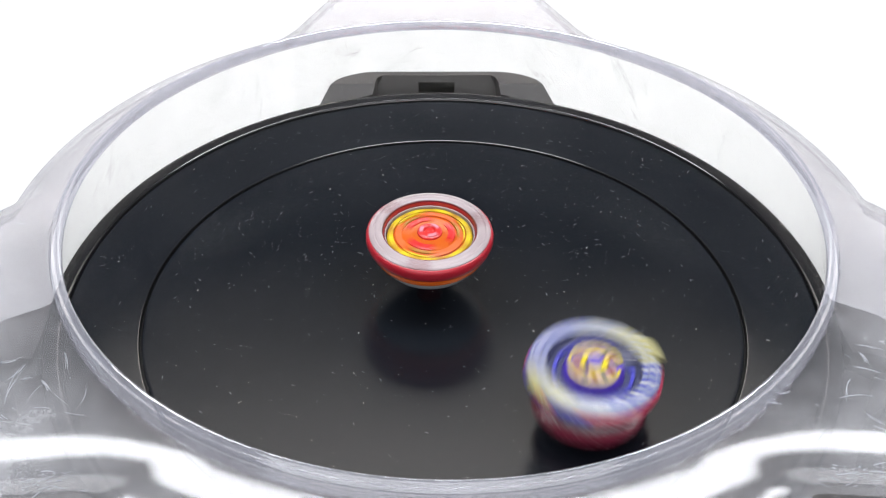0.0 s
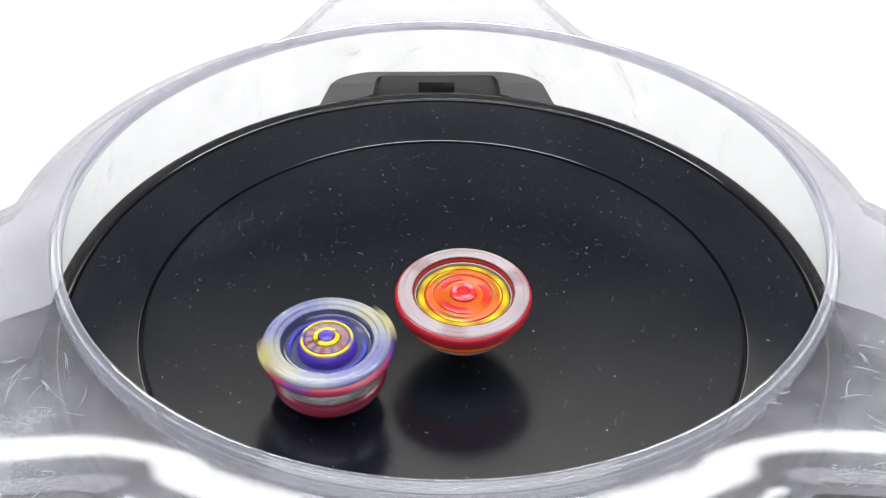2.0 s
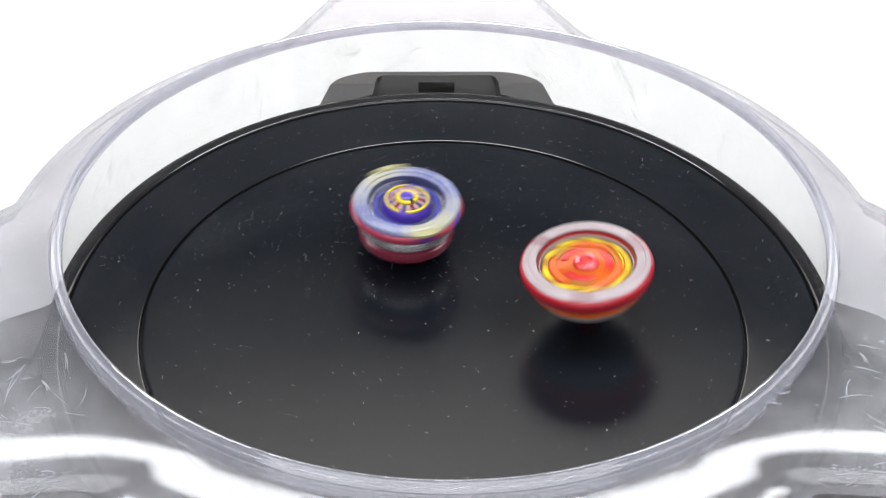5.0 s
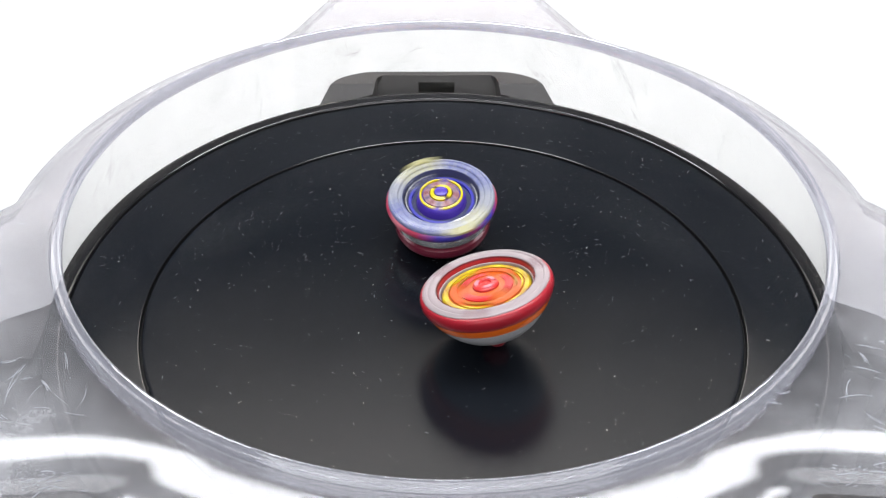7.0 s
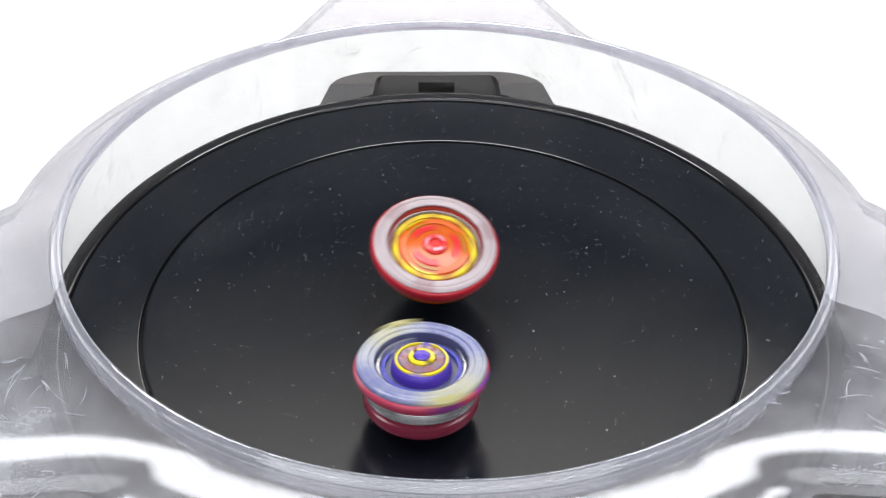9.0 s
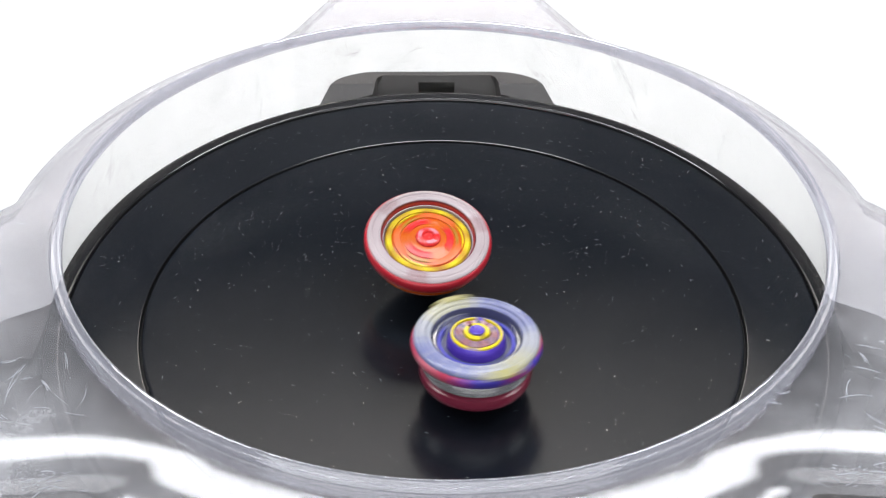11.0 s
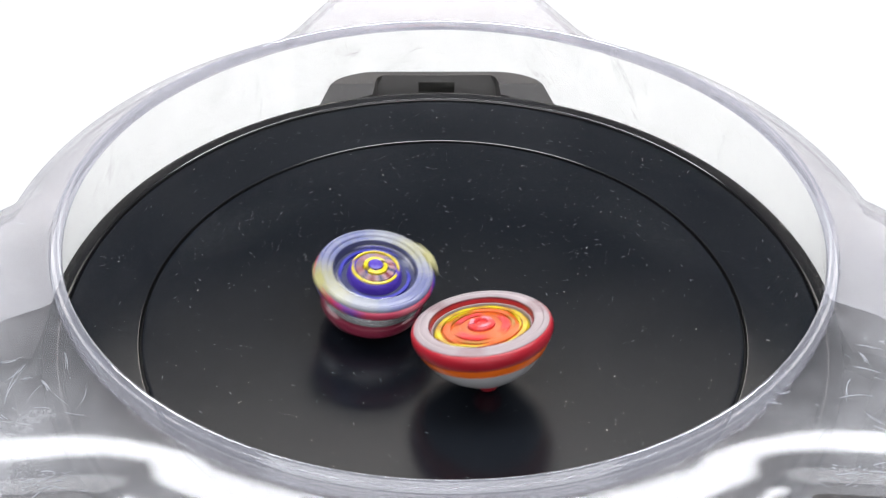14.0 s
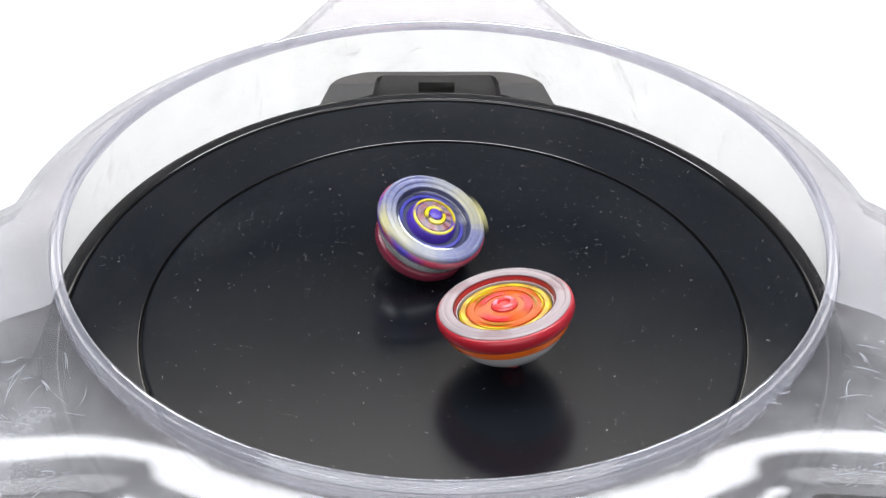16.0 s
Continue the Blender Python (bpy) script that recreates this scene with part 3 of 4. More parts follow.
def blue_top():
    t = thing("blue_top", "spinning top in blue, silver and red with a yellow ring", "spinning top", group="battling tops")
    r = 0.0212
    part("tip", lathe(mm(r, 0.93, [(0, 0), (0.10, 0.1), (0.13, 0.8), (0.16, 2.4), (0.30, 3.6), (0.30, 4.6), (0, 4.6)]), 32, closed=False), M_DARK, t, "dark driver tip")
    part("lower_disc", lathe(mm(r, 0.93, [(0.25, 4.0), (0.58, 4.1), (0.74, 4.9), (0.835, 6.6), (0.87, 8.6), (0.85, 10.8), (0.79, 11.8), (0.25, 11.8)]), 64), M_MAROON, t, "dark red lower disc")
    part("metal_disc", lathe(mm(r, 0.93, [(0.60, 11.6), (0.80, 12.1), (0.845, 13.0), (0.85, 15.4), (0.80, 17.2), (0.60, 17.6)]), 64), M_SILVER, t, "shiny silver metal disc")
    part("collar", lathe(mm(r, 0.93, [(0.55, 17.0), (0.80, 17.5), (0.88, 18.2), (0.88, 18.9), (0.55, 18.9)]), 48), M_WINE, t)
    # the colours change over a few degrees, with bluer and rosier stretches
    rim = (M_ROSE, M_VIOLET, M_ROSE, M_ROSE, M_BLUE, M_ROSE, M_ROSE, M_ROSE, M_PINK, M_ROSE, M_ROSE, M_VIOLET, M_BLUE, M_VIOLET, M_ROSE, M_BLUE, M_VIOLET, M_ROSE, M_ROSE, M_PINK, M_ROSE, M_ROSE, M_ROSE, M_ROSE)
    for i, m in enumerate(rim):
        part("rim_segment", lathe(mm(r, 0.93, [(0.86, 18.4), (0.94, 18.8), (0.985, 20.2), (1.0, 21.6), (0.975, 22.9), (0.93, 23.5), (0.72, 23.5), (0.72, 18.6)]), 5, 15 * i, 15 * i + 15), m, t)
    cool, warm, plain = (M_PALEBLUE, M_DEEPBLUE, M_PEARL, M_DEEPBLUE), (M_PEARL, M_OLIVE, M_PEARL, M_OLIVE), (M_PEARL, M_STEEL, M_PEARL, M_PALEBLUE)
    tops = warm * 3 + plain * 2 + cool * 4 + plain + warm * 2 + plain * 2 + cool * 4
    for i, m in enumerate(tops):
        part("ring_segment", lathe(mm(r, 0.93, [(0.96, 23.2), (0.955, 24.1), (0.93, 24.7), (0.90, 24.9), (0.875, 24.5), (0.85, 24.6), (0.82, 25.0), (0.785, 24.9), (0.765, 24.3), (0.74, 24.5), (0.70, 24.2), (0.69, 23.2)]), 2, 5 * i, 5 * i + 5), m, t)
    for a in (10, 190):
        part("wing", lathe(mm(r, 0.93, [(1.0, 22.8), (1.035, 23.8), (1.02, 24.6), (0.96, 25.0), (0.90, 25.2), (0.88, 24.8), (0.88, 23.4)]), 10, a, a + 28), M_OLIVE, t, "olive yellow wing")
    part("recess", lathe(mm(r, 0.93, [(0.70, 24.0), (0.685, 24.0), (0.66, 20.6), (0.45, 20.4), (0.45, 19.0), (0.72, 19.0)]), 64), M_SLATE, t, "dark slate recess")
    for i in range(2):
        # silver arcs added to put the recess's white glints into its shape
        part("glint_ring", lathe(mm(r, 0.93, [(0.655, 20.4), (0.65, 22.6), (0.625, 22.7), (0.62, 20.4)]), 24, 180 * i + 15, 180 * i + 120), M_SILVER, t)
        part("inner_step", lathe(mm(r, 0.93, [(0.60, 20.3), (0.59, 21.6), (0.54, 21.7), (0.53, 20.3)]), 20, 180 * i + 60, 180 * i + 190), M_BLUE, t)
    part("turret", lathe(mm(r, 0.93, [(0.46, 19.5), (0.445, 22.4), (0.42, 23.9), (0.40, 24.5), (0, 24.5), (0, 19.5)]), 48, closed=False), M_VIOLET, t, "violet blue turret")
    for i in range(2):
        part("yellow_arc", lathe(mm(r, 0.93, [(0.395, 24.3), (0.39, 25.1), (0.355, 25.3), (0.345, 24.3)]), 24, 180 * i, 180 * i + 160), M_YELLOW, t, "yellow arc")
        part("gold_arc", lathe(mm(r, 0.93, [(0.20, 24.4), (0.195, 26.0), (0.13, 26.3), (0.125, 24.4)]), 14, 180 * i + 50, 180 * i + 205), M_YELLOW, t)
    for i in range(24):
        part("wedge", lathe(mm(r, 0.93, [(0.33, 24.4), (0.32, 25.0), (0.21, 25.4), (0.20, 24.4)]), 3, 15 * i, 15 * i + 15), (M_ROSEGREY, M_WINE, M_ROSEGREY, M_SLATE)[i % 4], t)
    part("hub", lathe(mm(r, 0.93, [(0.12, 24.4), (0.115, 26.6), (0.07, 27.0), (0, 27.0), (0, 24.4)]), 24, closed=False), M_VIOLET, t, "violet hub")
    return t


ORANGE, BLUE = orange_top(), blue_top()


# ---- what moves ----
def spin_rows(path, rate, start):
    """Poses thirty times a second from rows of seconds, tip x and y in millimetres, lean to the east and to the south in degrees."""
    a = np.array(path)
    out = []
    for k in range(481):
        t = k / 30
        x, y, le, ls = (float(np.interp(t, a[:, 0], a[:, j])) for j in (1, 2, 3, 4))
        x, y = x * 0.001, y * 0.001
        n = Vector((math.tan(radians(le)), -math.tan(radians(ls)), 1)).normalized()
        turn = Vector((0, 0, 1)).rotation_difference(n).to_matrix().to_4x4()
        z = zz(bowl(math.hypot(x, y) / U)) + 0.0002
        out.append((t, Matrix.Translation((x, y, z)) @ turn @ pose(0, 0, 0, 0, 0, start - rate * k)))
    return out


def motions():
    walk(ORANGE, spin_rows([
        (0.0, -5.3, 21.1, 0.0, 2.0), (0.1, -5.6, 18.7, 0.0, 2.0), (0.2, -5.1, 13.2, 0.0, 2.0), (0.3, 1.1, 5.0, 0.0, 2.0), 
        (0.4, 6.0, 1.6, 0.0, 2.0), (0.5, 10.8, 1.0, 0.0, 2.0), (0.6, 12.7, 1.0, 0.0, 2.0), (0.7, 11.2, 4.5, 0.0, 2.0), 
        (0.8, 9.4, 5.1, 0.0, 2.0), (0.9, 6.0, 5.7, 0.0, 2.0), (1.0, 4.5, 4.5, 0.0, 2.0), (1.1, 3.3, 1.5, 0.0, 2.0), 
        (1.2, 4.1, -0.2, 0.0, 2.0), (1.3, 3.3, -3.7, 0.0, 2.0), (1.4, 3.3, -5.5, 0.0, 2.0), (1.5, 3.0, -7.2, 0.0, 2.0), 
        (1.6, 4.1, -10.1, 0.0, 2.0), (1.7, 5.1, -12.3, 0.0, 2.0), (1.8, 4.8, -12.9, 0.0, 2.0), (1.9, 6.2, -12.3, 0.0, 2.0), 
        (2.0, 6.6, -11.8, 0.0, 2.0), (2.1, 7.3, -10.6, 0.0, 2.0), (2.2, 7.7, -10.0, 0.0, 2.0), (2.3, 7.4, -7.2, 0.0, 2.0), 
        (2.4, 7.0, -7.2, 0.0, 2.0), (2.5, 8.9, -1.9, 0.1, 2.0), (2.6, 8.8, 1.0, 0.3, 2.0), (2.7, 8.0, 7.5, 0.6, 2.0), 
        (2.8, 8.3, 8.1, 0.9, 2.0), (2.9, 6.3, 12.3, 1.1, 2.0), (3.0, 5.4, 12.9, 1.4, 2.0), (3.1, 3.0, 17.7, 1.7, 2.0), 
        (3.2, 1.3, 18.9, 2.1, 2.1), (3.3, -2.6, 25.7, 2.7, 2.3), (3.4, -6.1, 28.8, 3.3, 2.7), (3.5, -12.9, 34.9, 3.8, 3.0), 
        (3.6, -15.3, 36.7, 3.8, 3.2), (3.7, -28.9, 42.7, 3.6, 3.4), (3.8, -39.3, 47.3, 3.4, 3.6), (3.9, -50.6, 42.7, 3.2, 3.8), 
        (4.0, -52.2, 36.2, 2.8, 4.1), (4.1, -46.0, 23.0, 2.0, 4.5), (4.2, -36.7, 14.7, 1.3, 4.8), (4.3, -34.9, 22.6, 1.7, 4.6), 
        (4.4, -29.8, 32.4, 2.1, 4.6), (4.5, -20.1, 42.1, 2.0, 5.1), (4.6, -5.3, 48.8, 0.8, 5.8), (4.7, 13.2, 49.4, -1.4, 6.0), 
        (4.8, 32.1, 41.5, -4.1, 5.1), (4.9, 46.6, 24.6, -6.2, 2.8), (5.0, 51.8, 1.5, -7.0, -0.4), (5.1, 44.9, -22.3, -6.2, -3.9), 
        (5.2, 26.5, -39.9, -3.5, -6.7), (5.3, 1.5, -46.1, 0.3, -7.8), (5.4, -23.2, -38.9, 4.3, -6.9), (5.5, -40.8, -20.7, 7.4, -4.1), 
        (5.6, -47.2, 3.0, 8.7, -0.2), (5.7, -42.0, 25.7, 8.1, 4.0), (5.8, -28.3, 42.5, 5.2, 7.4), (5.9, -10.5, 51.3, 1.1, 9.4), 
        (6.0, 7.1, 52.5, -2.3, 10.0), (6.1, 21.6, 48.4, -4.4, 9.9), (6.2, 31.9, 41.8, -5.1, 9.8), (6.3, 38.1, 35.1, -5.8, 9.5), 
        (6.4, 39.4, 30.5, -8.5, 8.0), (6.5, 37.4, 23.3, -11.4, 6.1), (6.6, 34.5, 15.0, -12.5, 4.5), (6.7, 28.2, 4.6, -12.9, 2.4), 
        (6.8, 24.2, -3.7, -13.0, -1.7), (6.9, 20.7, -8.4, -13.0, -6.3), (7.0, 19.5, -11.8, -12.8, -10.1), (7.1, 16.5, -13.6, -12.0, -11.0), 
        (7.2, 12.8, -16.6, -11.0, -11.0), (7.3, 6.5, -23.0, -10.1, -11.4), (7.4, 3.1, -25.4, -9.5, -13.0), (7.5, -1.3, -31.3, -8.8, -14.7), 
        (7.6, -7.1, -35.2, -7.7, -15.7), (7.7, -11.7, -38.4, -6.3, -16.3), (7.8, -15.0, -40.0, -4.9, -16.9), (7.9, -20.4, -42.6, -3.0, -17.0), 
        (8.0, -25.6, -44.6, -0.8, -16.8), (8.1, -30.8, -45.3, 2.0, -16.0), (8.2, -38.0, -46.1, 5.0, -14.5), (8.3, -47.2, -43.0, 8.0, -11.3), 
        (8.4, -52.2, -39.3, 11.0, -7.7), (8.5, -53.4, -30.4, 13.2, -3.8), (8.6, -50.2, -20.3, 13.0, 0.5), (8.7, -40.4, -9.1, 11.7, 4.7), 
        (8.8, -31.8, -1.8, 9.7, 8.0), (8.9, -16.9, 12.5, 7.3, 11.0), (9.0, -5.3, 19.8, 4.9, 13.4), (9.1, 12.3, 27.8, 2.0, 14.0), 
        (9.2, 22.7, 31.1, -0.8, 13.8), (9.3, 29.0, 24.1, -3.1, 12.7), (9.4, 33.0, 15.7, -5.6, 10.3), (9.5, 34.4, 6.7, -8.1, 6.4), 
        (9.6, 33.2, -2.1, -10.2, 1.0), (9.7, 29.6, -10.1, -10.9, -4.9), (9.8, 24.0, -16.5, -9.4, -9.0), (9.9, 17.1, -21.0, -6.4, -11.5), 
        (10.0, 9.3, -23.3, -2.9, -12.7), (10.1, 1.4, -23.3, 0.8, -12.9), (10.2, -6.0, -21.1, 4.4, -12.1), (10.3, -12.3, -16.9, 7.5, -10.3), 
        (10.4, -17.1, -11.3, 10.1, -7.7), (10.5, -19.9, -4.8, 11.7, -4.5), (10.6, -20.8, 2.1, 12.4, -1.0), (10.7, -19.7, 8.7, 12.0, 2.6), 
        (10.8, -16.8, 14.6, 10.1, 6.1), (10.9, -12.5, 19.3, 6.8, 9.2), (11.0, -7.3, 22.4, 3.6, 11.1), (11.1, -1.5, 23.9, 1.3, 11.8), 
        (11.2, 4.3, 23.7, 0.1, 12.0), (11.3, 9.5, 21.9, -0.9, 11.9), (11.4, 19.9, 19.7, -4.5, 11.5), (11.5, 32.7, 13.2, -8.3, 10.5), 
        (11.6, 38.5, 6.6, -10.0, 8.0), (11.7, 42.0, -3.2, -11.0, 4.5), (11.8, 42.0, -10.7, -12.0, -0.3), (11.9, 37.8, -22.2, -13.0, -5.7), 
        (12.0, 32.6, -27.7, -12.5, -10.5), (12.1, 18.8, -32.7, -7.5, -14.0), (12.2, 8.0, -33.8, -1.5, -15.9), (12.3, -5.4, -29.2, 3.0, -14.3), 
        (12.4, -15.0, -24.0, 7.0, -11.7), (12.5, -26.2, -13.7, 10.2, -8.7), (12.6, -31.5, -5.7, 11.0, -5.0), (12.7, -34.1, 7.0, 11.0, -1.0), 
        (12.8, -35.0, 15.2, 10.7, 2.8), (12.9, -29.1, 26.1, 9.5, 6.0), (13.0, -23.2, 31.0, 7.5, 8.7), (13.1, -13.2, 35.8, 4.0, 10.5), 
        (13.2, -5.1, 36.2, 0.1, 11.6), (13.3, 5.7, 32.6, -3.7, 11.7), (13.4, 13.5, 27.7, -7.3, 11.3), (13.5, 22.7, 17.9, -10.3, 10.3), 
        (13.6, 26.6, 8.7, -11.0, 7.0), (13.7, 28.2, -7.3, -11.0, 3.0), (13.8, 27.2, -14.7, -10.7, -1.7), (13.9, 20.9, -26.8, -9.5, -8.5), 
        (14.0, 15.4, -34.4, -7.7, -14.7), (14.1, 6.5, -39.8, -4.7, -16.7), (14.2, -0.9, -39.9, -0.5, -16.5), (14.3, -12.3, -35.6, 3.9, -15.5), 
        (14.4, -18.0, -30.2, 8.0, -13.0), (14.5, -23.8, -20.1, 10.9, -9.5), (14.6, -25.7, -10.3, 10.3, -4.7), (14.7, -27.4, 0.9, 8.7, 0.7), 
        (14.8, -24.5, 10.6, 6.9, 5.7), (14.9, -17.4, 19.5, 5.0, 10.0), (15.0, -11.6, 24.3, 3.1, 13.1), (15.1, 0.7, 28.0, 1.5, 13.5), 
        (15.2, 5.7, 29.6, -0.2, 13.0), (15.3, 14.5, 26.2, -2.3, 12.3), (15.4, 20.5, 23.4, -4.7, 11.7), (15.5, 27.3, 22.9, -6.8, 10.3), 
        (15.6, 28.4, 14.2, -8.3, 6.7), (15.7, 27.5, 3.8, -9.7, 2.3), (15.8, 27.7, -6.5, -10.6, -1.9), (15.9, 27.1, -16.6, -10.5, -6.0), 
        (16.0, 24.2, -22.6, -10.0, -10.0),
    ], 88.0, 20.0))
    walk(BLUE, spin_rows([
        (0.0, 46.1, -47.9, 0.0, 0.0), (0.1, 65.3, 11.4, 0.0, 0.7), (0.2, 53.9, 53.0, 0.0, 1.3), (0.3, 7.2, 92.7, 0.0, 1.8), 
        (0.4, -31.2, 90.5, 0.0, 1.7), (0.5, -73.1, 48.4, 0.0, 1.4), (0.6, -76.9, 5.7, 0.0, 1.1), (0.7, -43.7, -48.8, 0.0, 0.9), 
        (0.8, -8.1, -62.2, 0.0, 0.6), (0.9, 42.4, -48.5, 0.0, 0.3), (1.0, 63.3, -22.9, 0.0, 0.1), (1.1, 68.1, 23.5, 0.0, 0.0), 
        (1.2, 51.7, 46.4, 0.0, 0.0), (1.3, 18.3, 55.0, 0.0, 0.0), (1.4, -3.0, 49.8, 0.0, 0.0), (1.5, -27.4, 29.4, 0.0, 0.0), 
        (1.6, -38.8, 15.8, 0.0, 0.0), (1.7, -44.7, -10.4, 0.0, 0.0), (1.8, -43.3, -19.4, 0.0, 0.0), (1.9, -38.1, -32.1, 0.0, 0.0), 
        (2.0, -36.5, -36.8, 0.0, 0.0), (2.1, -30.8, -43.6, 0.0, 0.0), (2.2, -27.3, -45.9, 0.0, 0.0), (2.3, -13.4, -50.7, 0.0, 0.0), 
        (2.4, -8.2, -50.4, 0.0, 0.0), (2.5, -0.6, -53.7, 0.0, 0.0), (2.6, 4.0, -54.2, 0.0, 0.0), (2.7, 15.4, -51.6, 0.0, 0.0), 
        (2.8, 19.4, -49.6, 0.0, 0.0), (2.9, 25.8, -42.6, 0.0, 0.0), (3.0, 28.0, -39.5, 0.0, 0.0), (3.1, 30.8, -23.9, 0.1, 0.0), 
        (3.2, 30.4, -18.3, 0.2, 0.0), (3.3, 30.3, -13.7, 0.2, 0.0), (3.4, 30.0, -12.0, 0.3, 0.0), (3.5, 26.4, -4.9, 0.4, 0.0), 
        (3.6, 24.3, -2.5, 0.5, 0.0), (3.7, 1.6, 6.5, 0.6, 0.0), (3.8, -8.5, -3.8, 0.7, 0.0), (3.9, -14.0, -23.5, 0.7, 0.0), 
        (4.0, -9.1, -33.1, 0.8, 0.0), (4.1, 5.7, -34.9, 0.9, 0.0), (4.2, 13.8, -26.1, 0.9, -0.1), (4.3, 7.7, -29.2, 0.8, -0.3), 
        (4.4, -1.4, -30.7, 0.8, -0.7), (4.5, -12.8, -28.8, 1.1, -1.2), (4.6, -24.7, -21.6, 1.9, -1.3), (4.7, -33.9, -8.5, 2.9, -0.8), 
        (4.8, -36.8, 9.2, 3.6, 0.6), (4.9, -30.6, 27.9, 3.2, 2.4), (5.0, -15.0, 42.2, 1.8, 4.1), (5.1, 6.8, 46.9, -0.5, 4.9), 
        (5.2, 28.7, 39.5, -3.2, 4.3), (5.3, 43.9, 21.3, -5.3, 2.2), (5.4, 47.4, -2.2, -6.1, -0.9), (5.5, 38.5, -23.9, -5.2, -4.2), 
        (5.6, 20.4, -37.9, -2.7, -6.6), (5.7, -1.3, -41.2, 0.8, -7.5), (5.8, -20.8, -34.7, 4.6, -6.2), (5.9, -34.4, -21.5, 7.6, -2.9), 
        (6.0, -41.0, -6.0, 9.3, 0.3), (6.1, -41.6, 8.5, 9.8, 2.6), (6.2, -38.6, 20.0, 9.9, 3.7), (6.3, -34.3, 27.8, 9.4, 4.3), 
        (6.4, -32.0, 37.2, 7.0, 5.5), (6.5, -28.5, 49.3, 4.3, 6.8), (6.6, -25.0, 55.5, 2.6, 7.4), (6.7, -16.4, 55.0, 1.2, 7.8), 
        (6.8, -7.4, 50.6, -0.2, 8.2), (6.9, -3.0, 47.1, -1.6, 8.6), (7.0, -0.4, 47.4, -2.7, 9.0), (7.1, 3.7, 44.0, -2.8, 9.6), 
        (7.2, 8.8, 39.9, -2.6, 10.2), (7.3, 16.0, 40.8, -2.4, 10.8), (7.4, 19.6, 42.8, -2.2, 11.4), (7.5, 25.3, 45.4, -2.2, 11.8), 
        (7.6, 29.8, 46.8, -2.8, 11.4), (7.7, 33.4, 47.6, -3.6, 10.8), (7.8, 34.7, 49.1, -4.4, 10.2), (7.9, 37.9, 49.3, -5.2, 9.6), 
        (8.0, 38.6, 48.3, -6.0, 8.7), (8.1, 39.4, 46.0, -7.0, 6.7), (8.2, 39.5, 38.8, -8.0, 4.3), (8.3, 35.4, 22.0, -8.7, 2.0), 
        (8.4, 32.2, 9.0, -8.5, -0.5), (8.5, 26.1, -11.8, -7.8, -2.6), (8.6, 20.8, -23.3, -6.7, -3.7), (8.7, 13.2, -35.1, -5.3, -4.3), 
        (8.8, 8.1, -41.9, -3.8, -5.1), (8.9, -0.0, -47.2, -1.5, -6.0), (9.0, -6.8, -47.3, 0.7, -6.6), (9.1, -16.0, -38.3, 2.0, -6.0), 
        (9.2, -20.3, -30.4, 2.9, -5.1), (9.3, -29.4, -21.7, 3.4, -4.6), (9.4, -35.5, -10.7, 3.9, -3.7), (9.5, -38.0, 1.5, 4.4, -2.2), 
        (9.6, -36.7, 13.9, 4.7, -0.1), (9.7, -31.7, 25.3, 4.5, 2.3), (9.8, -23.6, 34.6, 3.5, 3.9), (9.9, -13.1, 41.0, 2.1, 4.8), 
        (10.0, -1.3, 44.0, 0.6, 5.2), (10.1, 10.9, 43.2, -1.0, 5.1), (10.2, 22.2, 38.9, -2.4, 4.5), (10.3, 31.7, 31.4, -3.6, 3.5), 
        (10.4, 38.5, 21.4, -4.4, 2.2), (10.5, 41.9, 10.0, -4.8, 0.8), (10.6, 41.7, -2.0, -4.8, -0.7), (10.7, 38.0, -13.2, -4.2, -2.1), 
        (10.8, 31.1, -22.8, -3.0, -3.3), (10.9, 21.6, -29.9, -1.3, -4.0), (11.0, 10.6, -33.7, 0.2, -4.3), (11.1, -1.1, -34.1, 1.3, -4.2), 
        (11.2, -12.3, -30.9, 1.9, -4.1), (11.3, -21.9, -24.6, 2.3, -3.7), (11.4, -27.3, -21.1, 3.3, -2.7), (11.5, -31.3, -14.0, 4.7, -1.3), 
        (11.6, -31.3, -6.4, 5.6, 0.2), (11.7, -29.3, 6.6, 5.5, 2.2), (11.8, -25.4, 14.5, 5.0, 4.5), (11.9, -19.3, 22.6, 4.5, 6.8), 
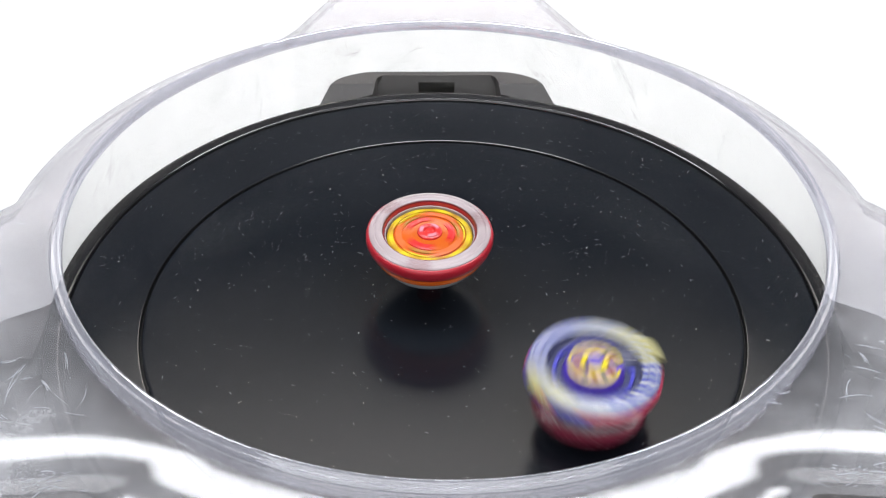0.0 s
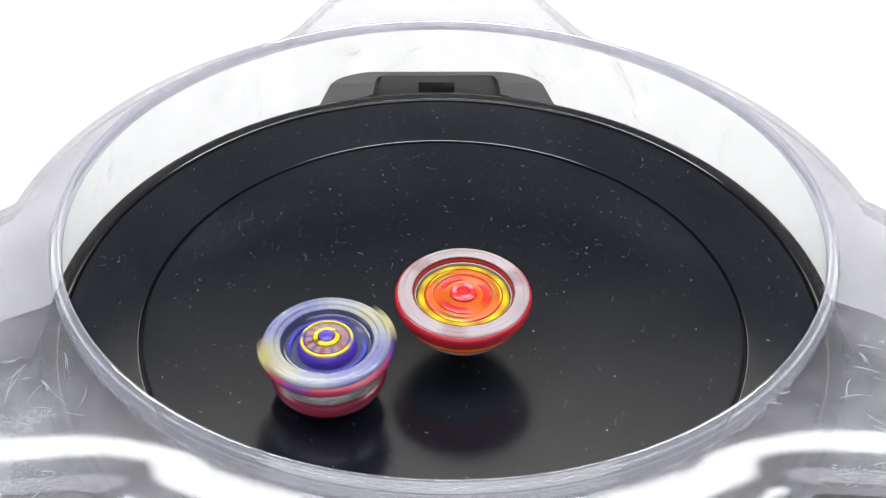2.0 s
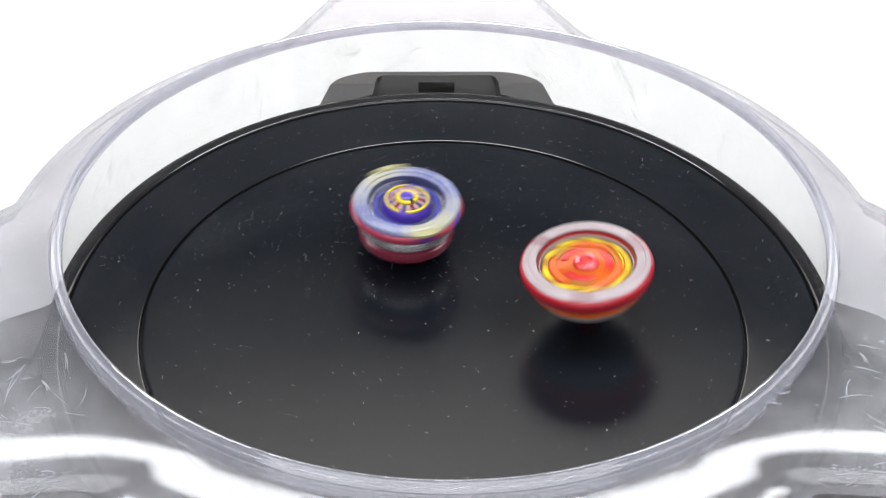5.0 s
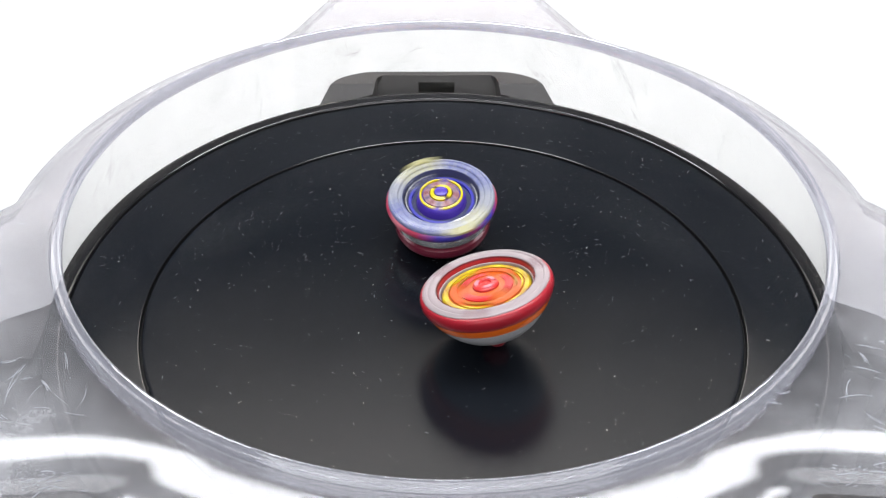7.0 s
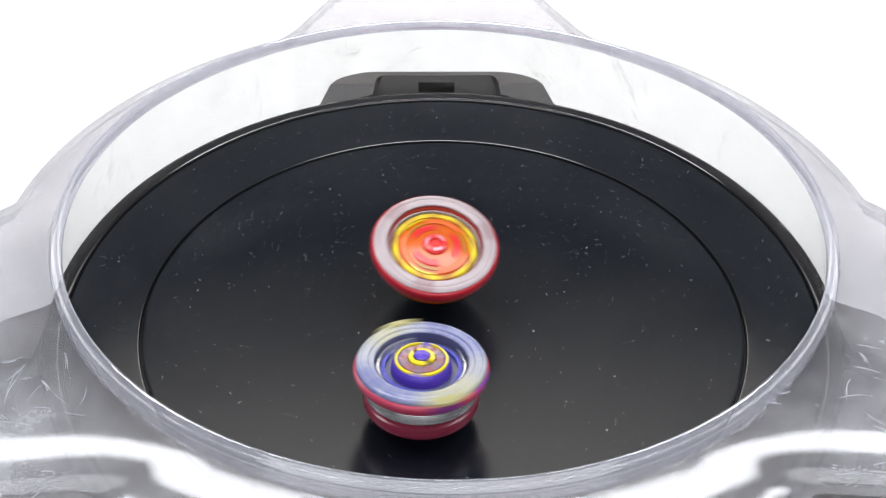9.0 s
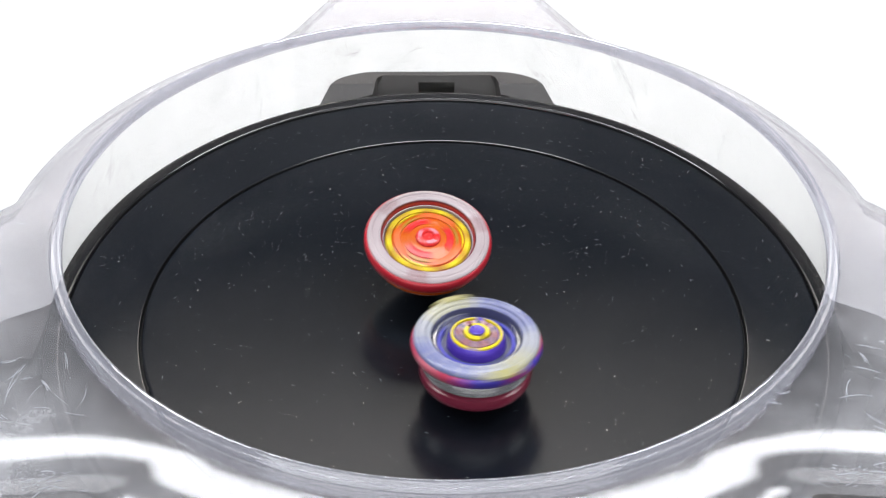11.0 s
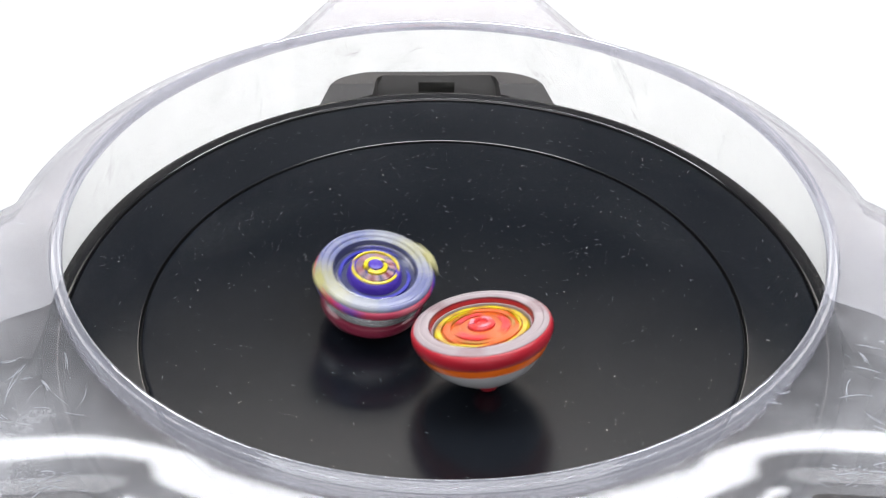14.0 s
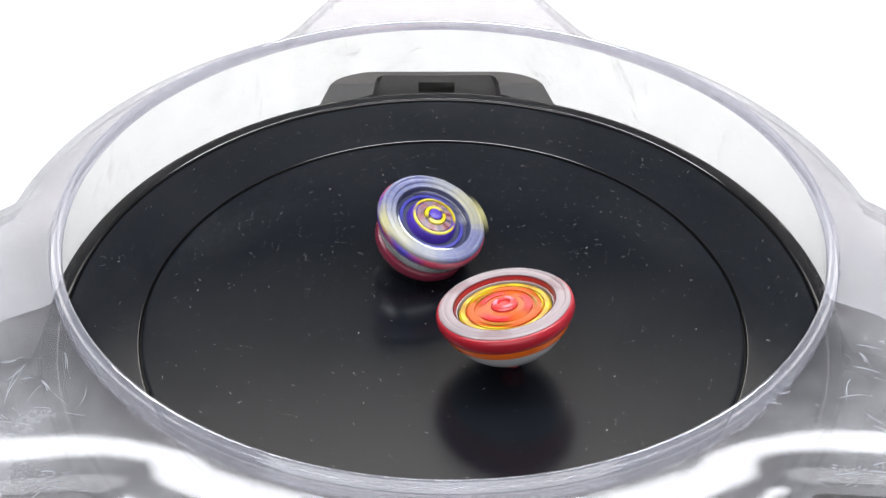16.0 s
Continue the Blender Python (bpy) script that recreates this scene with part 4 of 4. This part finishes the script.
        (12.0, -13.0, 28.4, 3.7, 8.4), (12.1, -3.9, 30.8, 2.0, 8.2), (12.2, 2.9, 30.5, 0.0, 7.4), (12.3, 12.0, 24.7, -2.0, 6.6), 
        (12.4, 16.4, 22.4, -4.0, 5.8), (12.5, 23.6, 14.1, -5.7, 4.6), (12.6, 23.9, 6.9, -6.3, 2.3), (12.7, 25.5, -2.6, -6.7, -0.3), 
        (12.8, 22.9, -9.4, -6.6, -2.6), (12.9, 16.8, -17.1, -5.3, -3.7), (13.0, 11.0, -21.9, -3.7, -4.3), (13.1, 2.1, -25.1, -2.0, -4.8), 
        (13.2, -3.5, -25.0, -0.5, -4.5), (13.3, -11.7, -22.9, 0.9, -4.0), (13.4, -16.2, -17.7, 2.0, -3.3), (13.5, -21.4, -10.9, 3.0, -2.7), 
        (13.6, -31.5, -7.9, 3.9, -1.8), (13.7, -40.4, -5.3, 4.7, -0.5), (13.8, -40.4, -4.6, 5.5, 1.0), (13.9, -33.5, -2.0, 6.3, 2.5), 
        (14.0, -26.3, 3.0, 6.5, 4.0), (14.1, -16.6, 16.1, 5.0, 5.3), (14.2, -8.6, 24.4, 3.0, 6.7), (14.3, 0.5, 35.7, 1.1, 7.8), 
        (14.4, 5.2, 39.6, -0.8, 8.2), (14.5, 8.4, 39.7, -2.5, 8.5), (14.6, 10.7, 34.9, -4.2, 8.8), (14.7, 24.0, 26.8, -6.0, 8.1), 
        (14.8, 28.9, 23.0, -7.5, 5.0), (14.9, 35.6, 12.5, -9.0, 1.3), (15.0, 36.4, 1.9, -10.5, -1.5), (15.1, 34.0, -12.2, -10.9, -4.3), 
        (15.2, 25.5, -20.0, -8.0, -8.0), (15.3, 13.9, -28.8, -3.6, -12.0), (15.4, 0.7, -31.9, 2.2, -15.4), (15.5, -12.5, -28.8, 9.2, -14.2), 
        (15.6, -21.3, -16.8, 16.0, -5.2), (15.7, -23.0, -5.2, 19.0, 2.6), (15.8, -20.3, 9.8, 18.6, 7.5), (15.9, -14.0, 29.1, 19.0, 10.5), 
        (16.0, -11.5, 37.5, 20.0, 13.0),
    ], 87.0, 0.0))


motions()
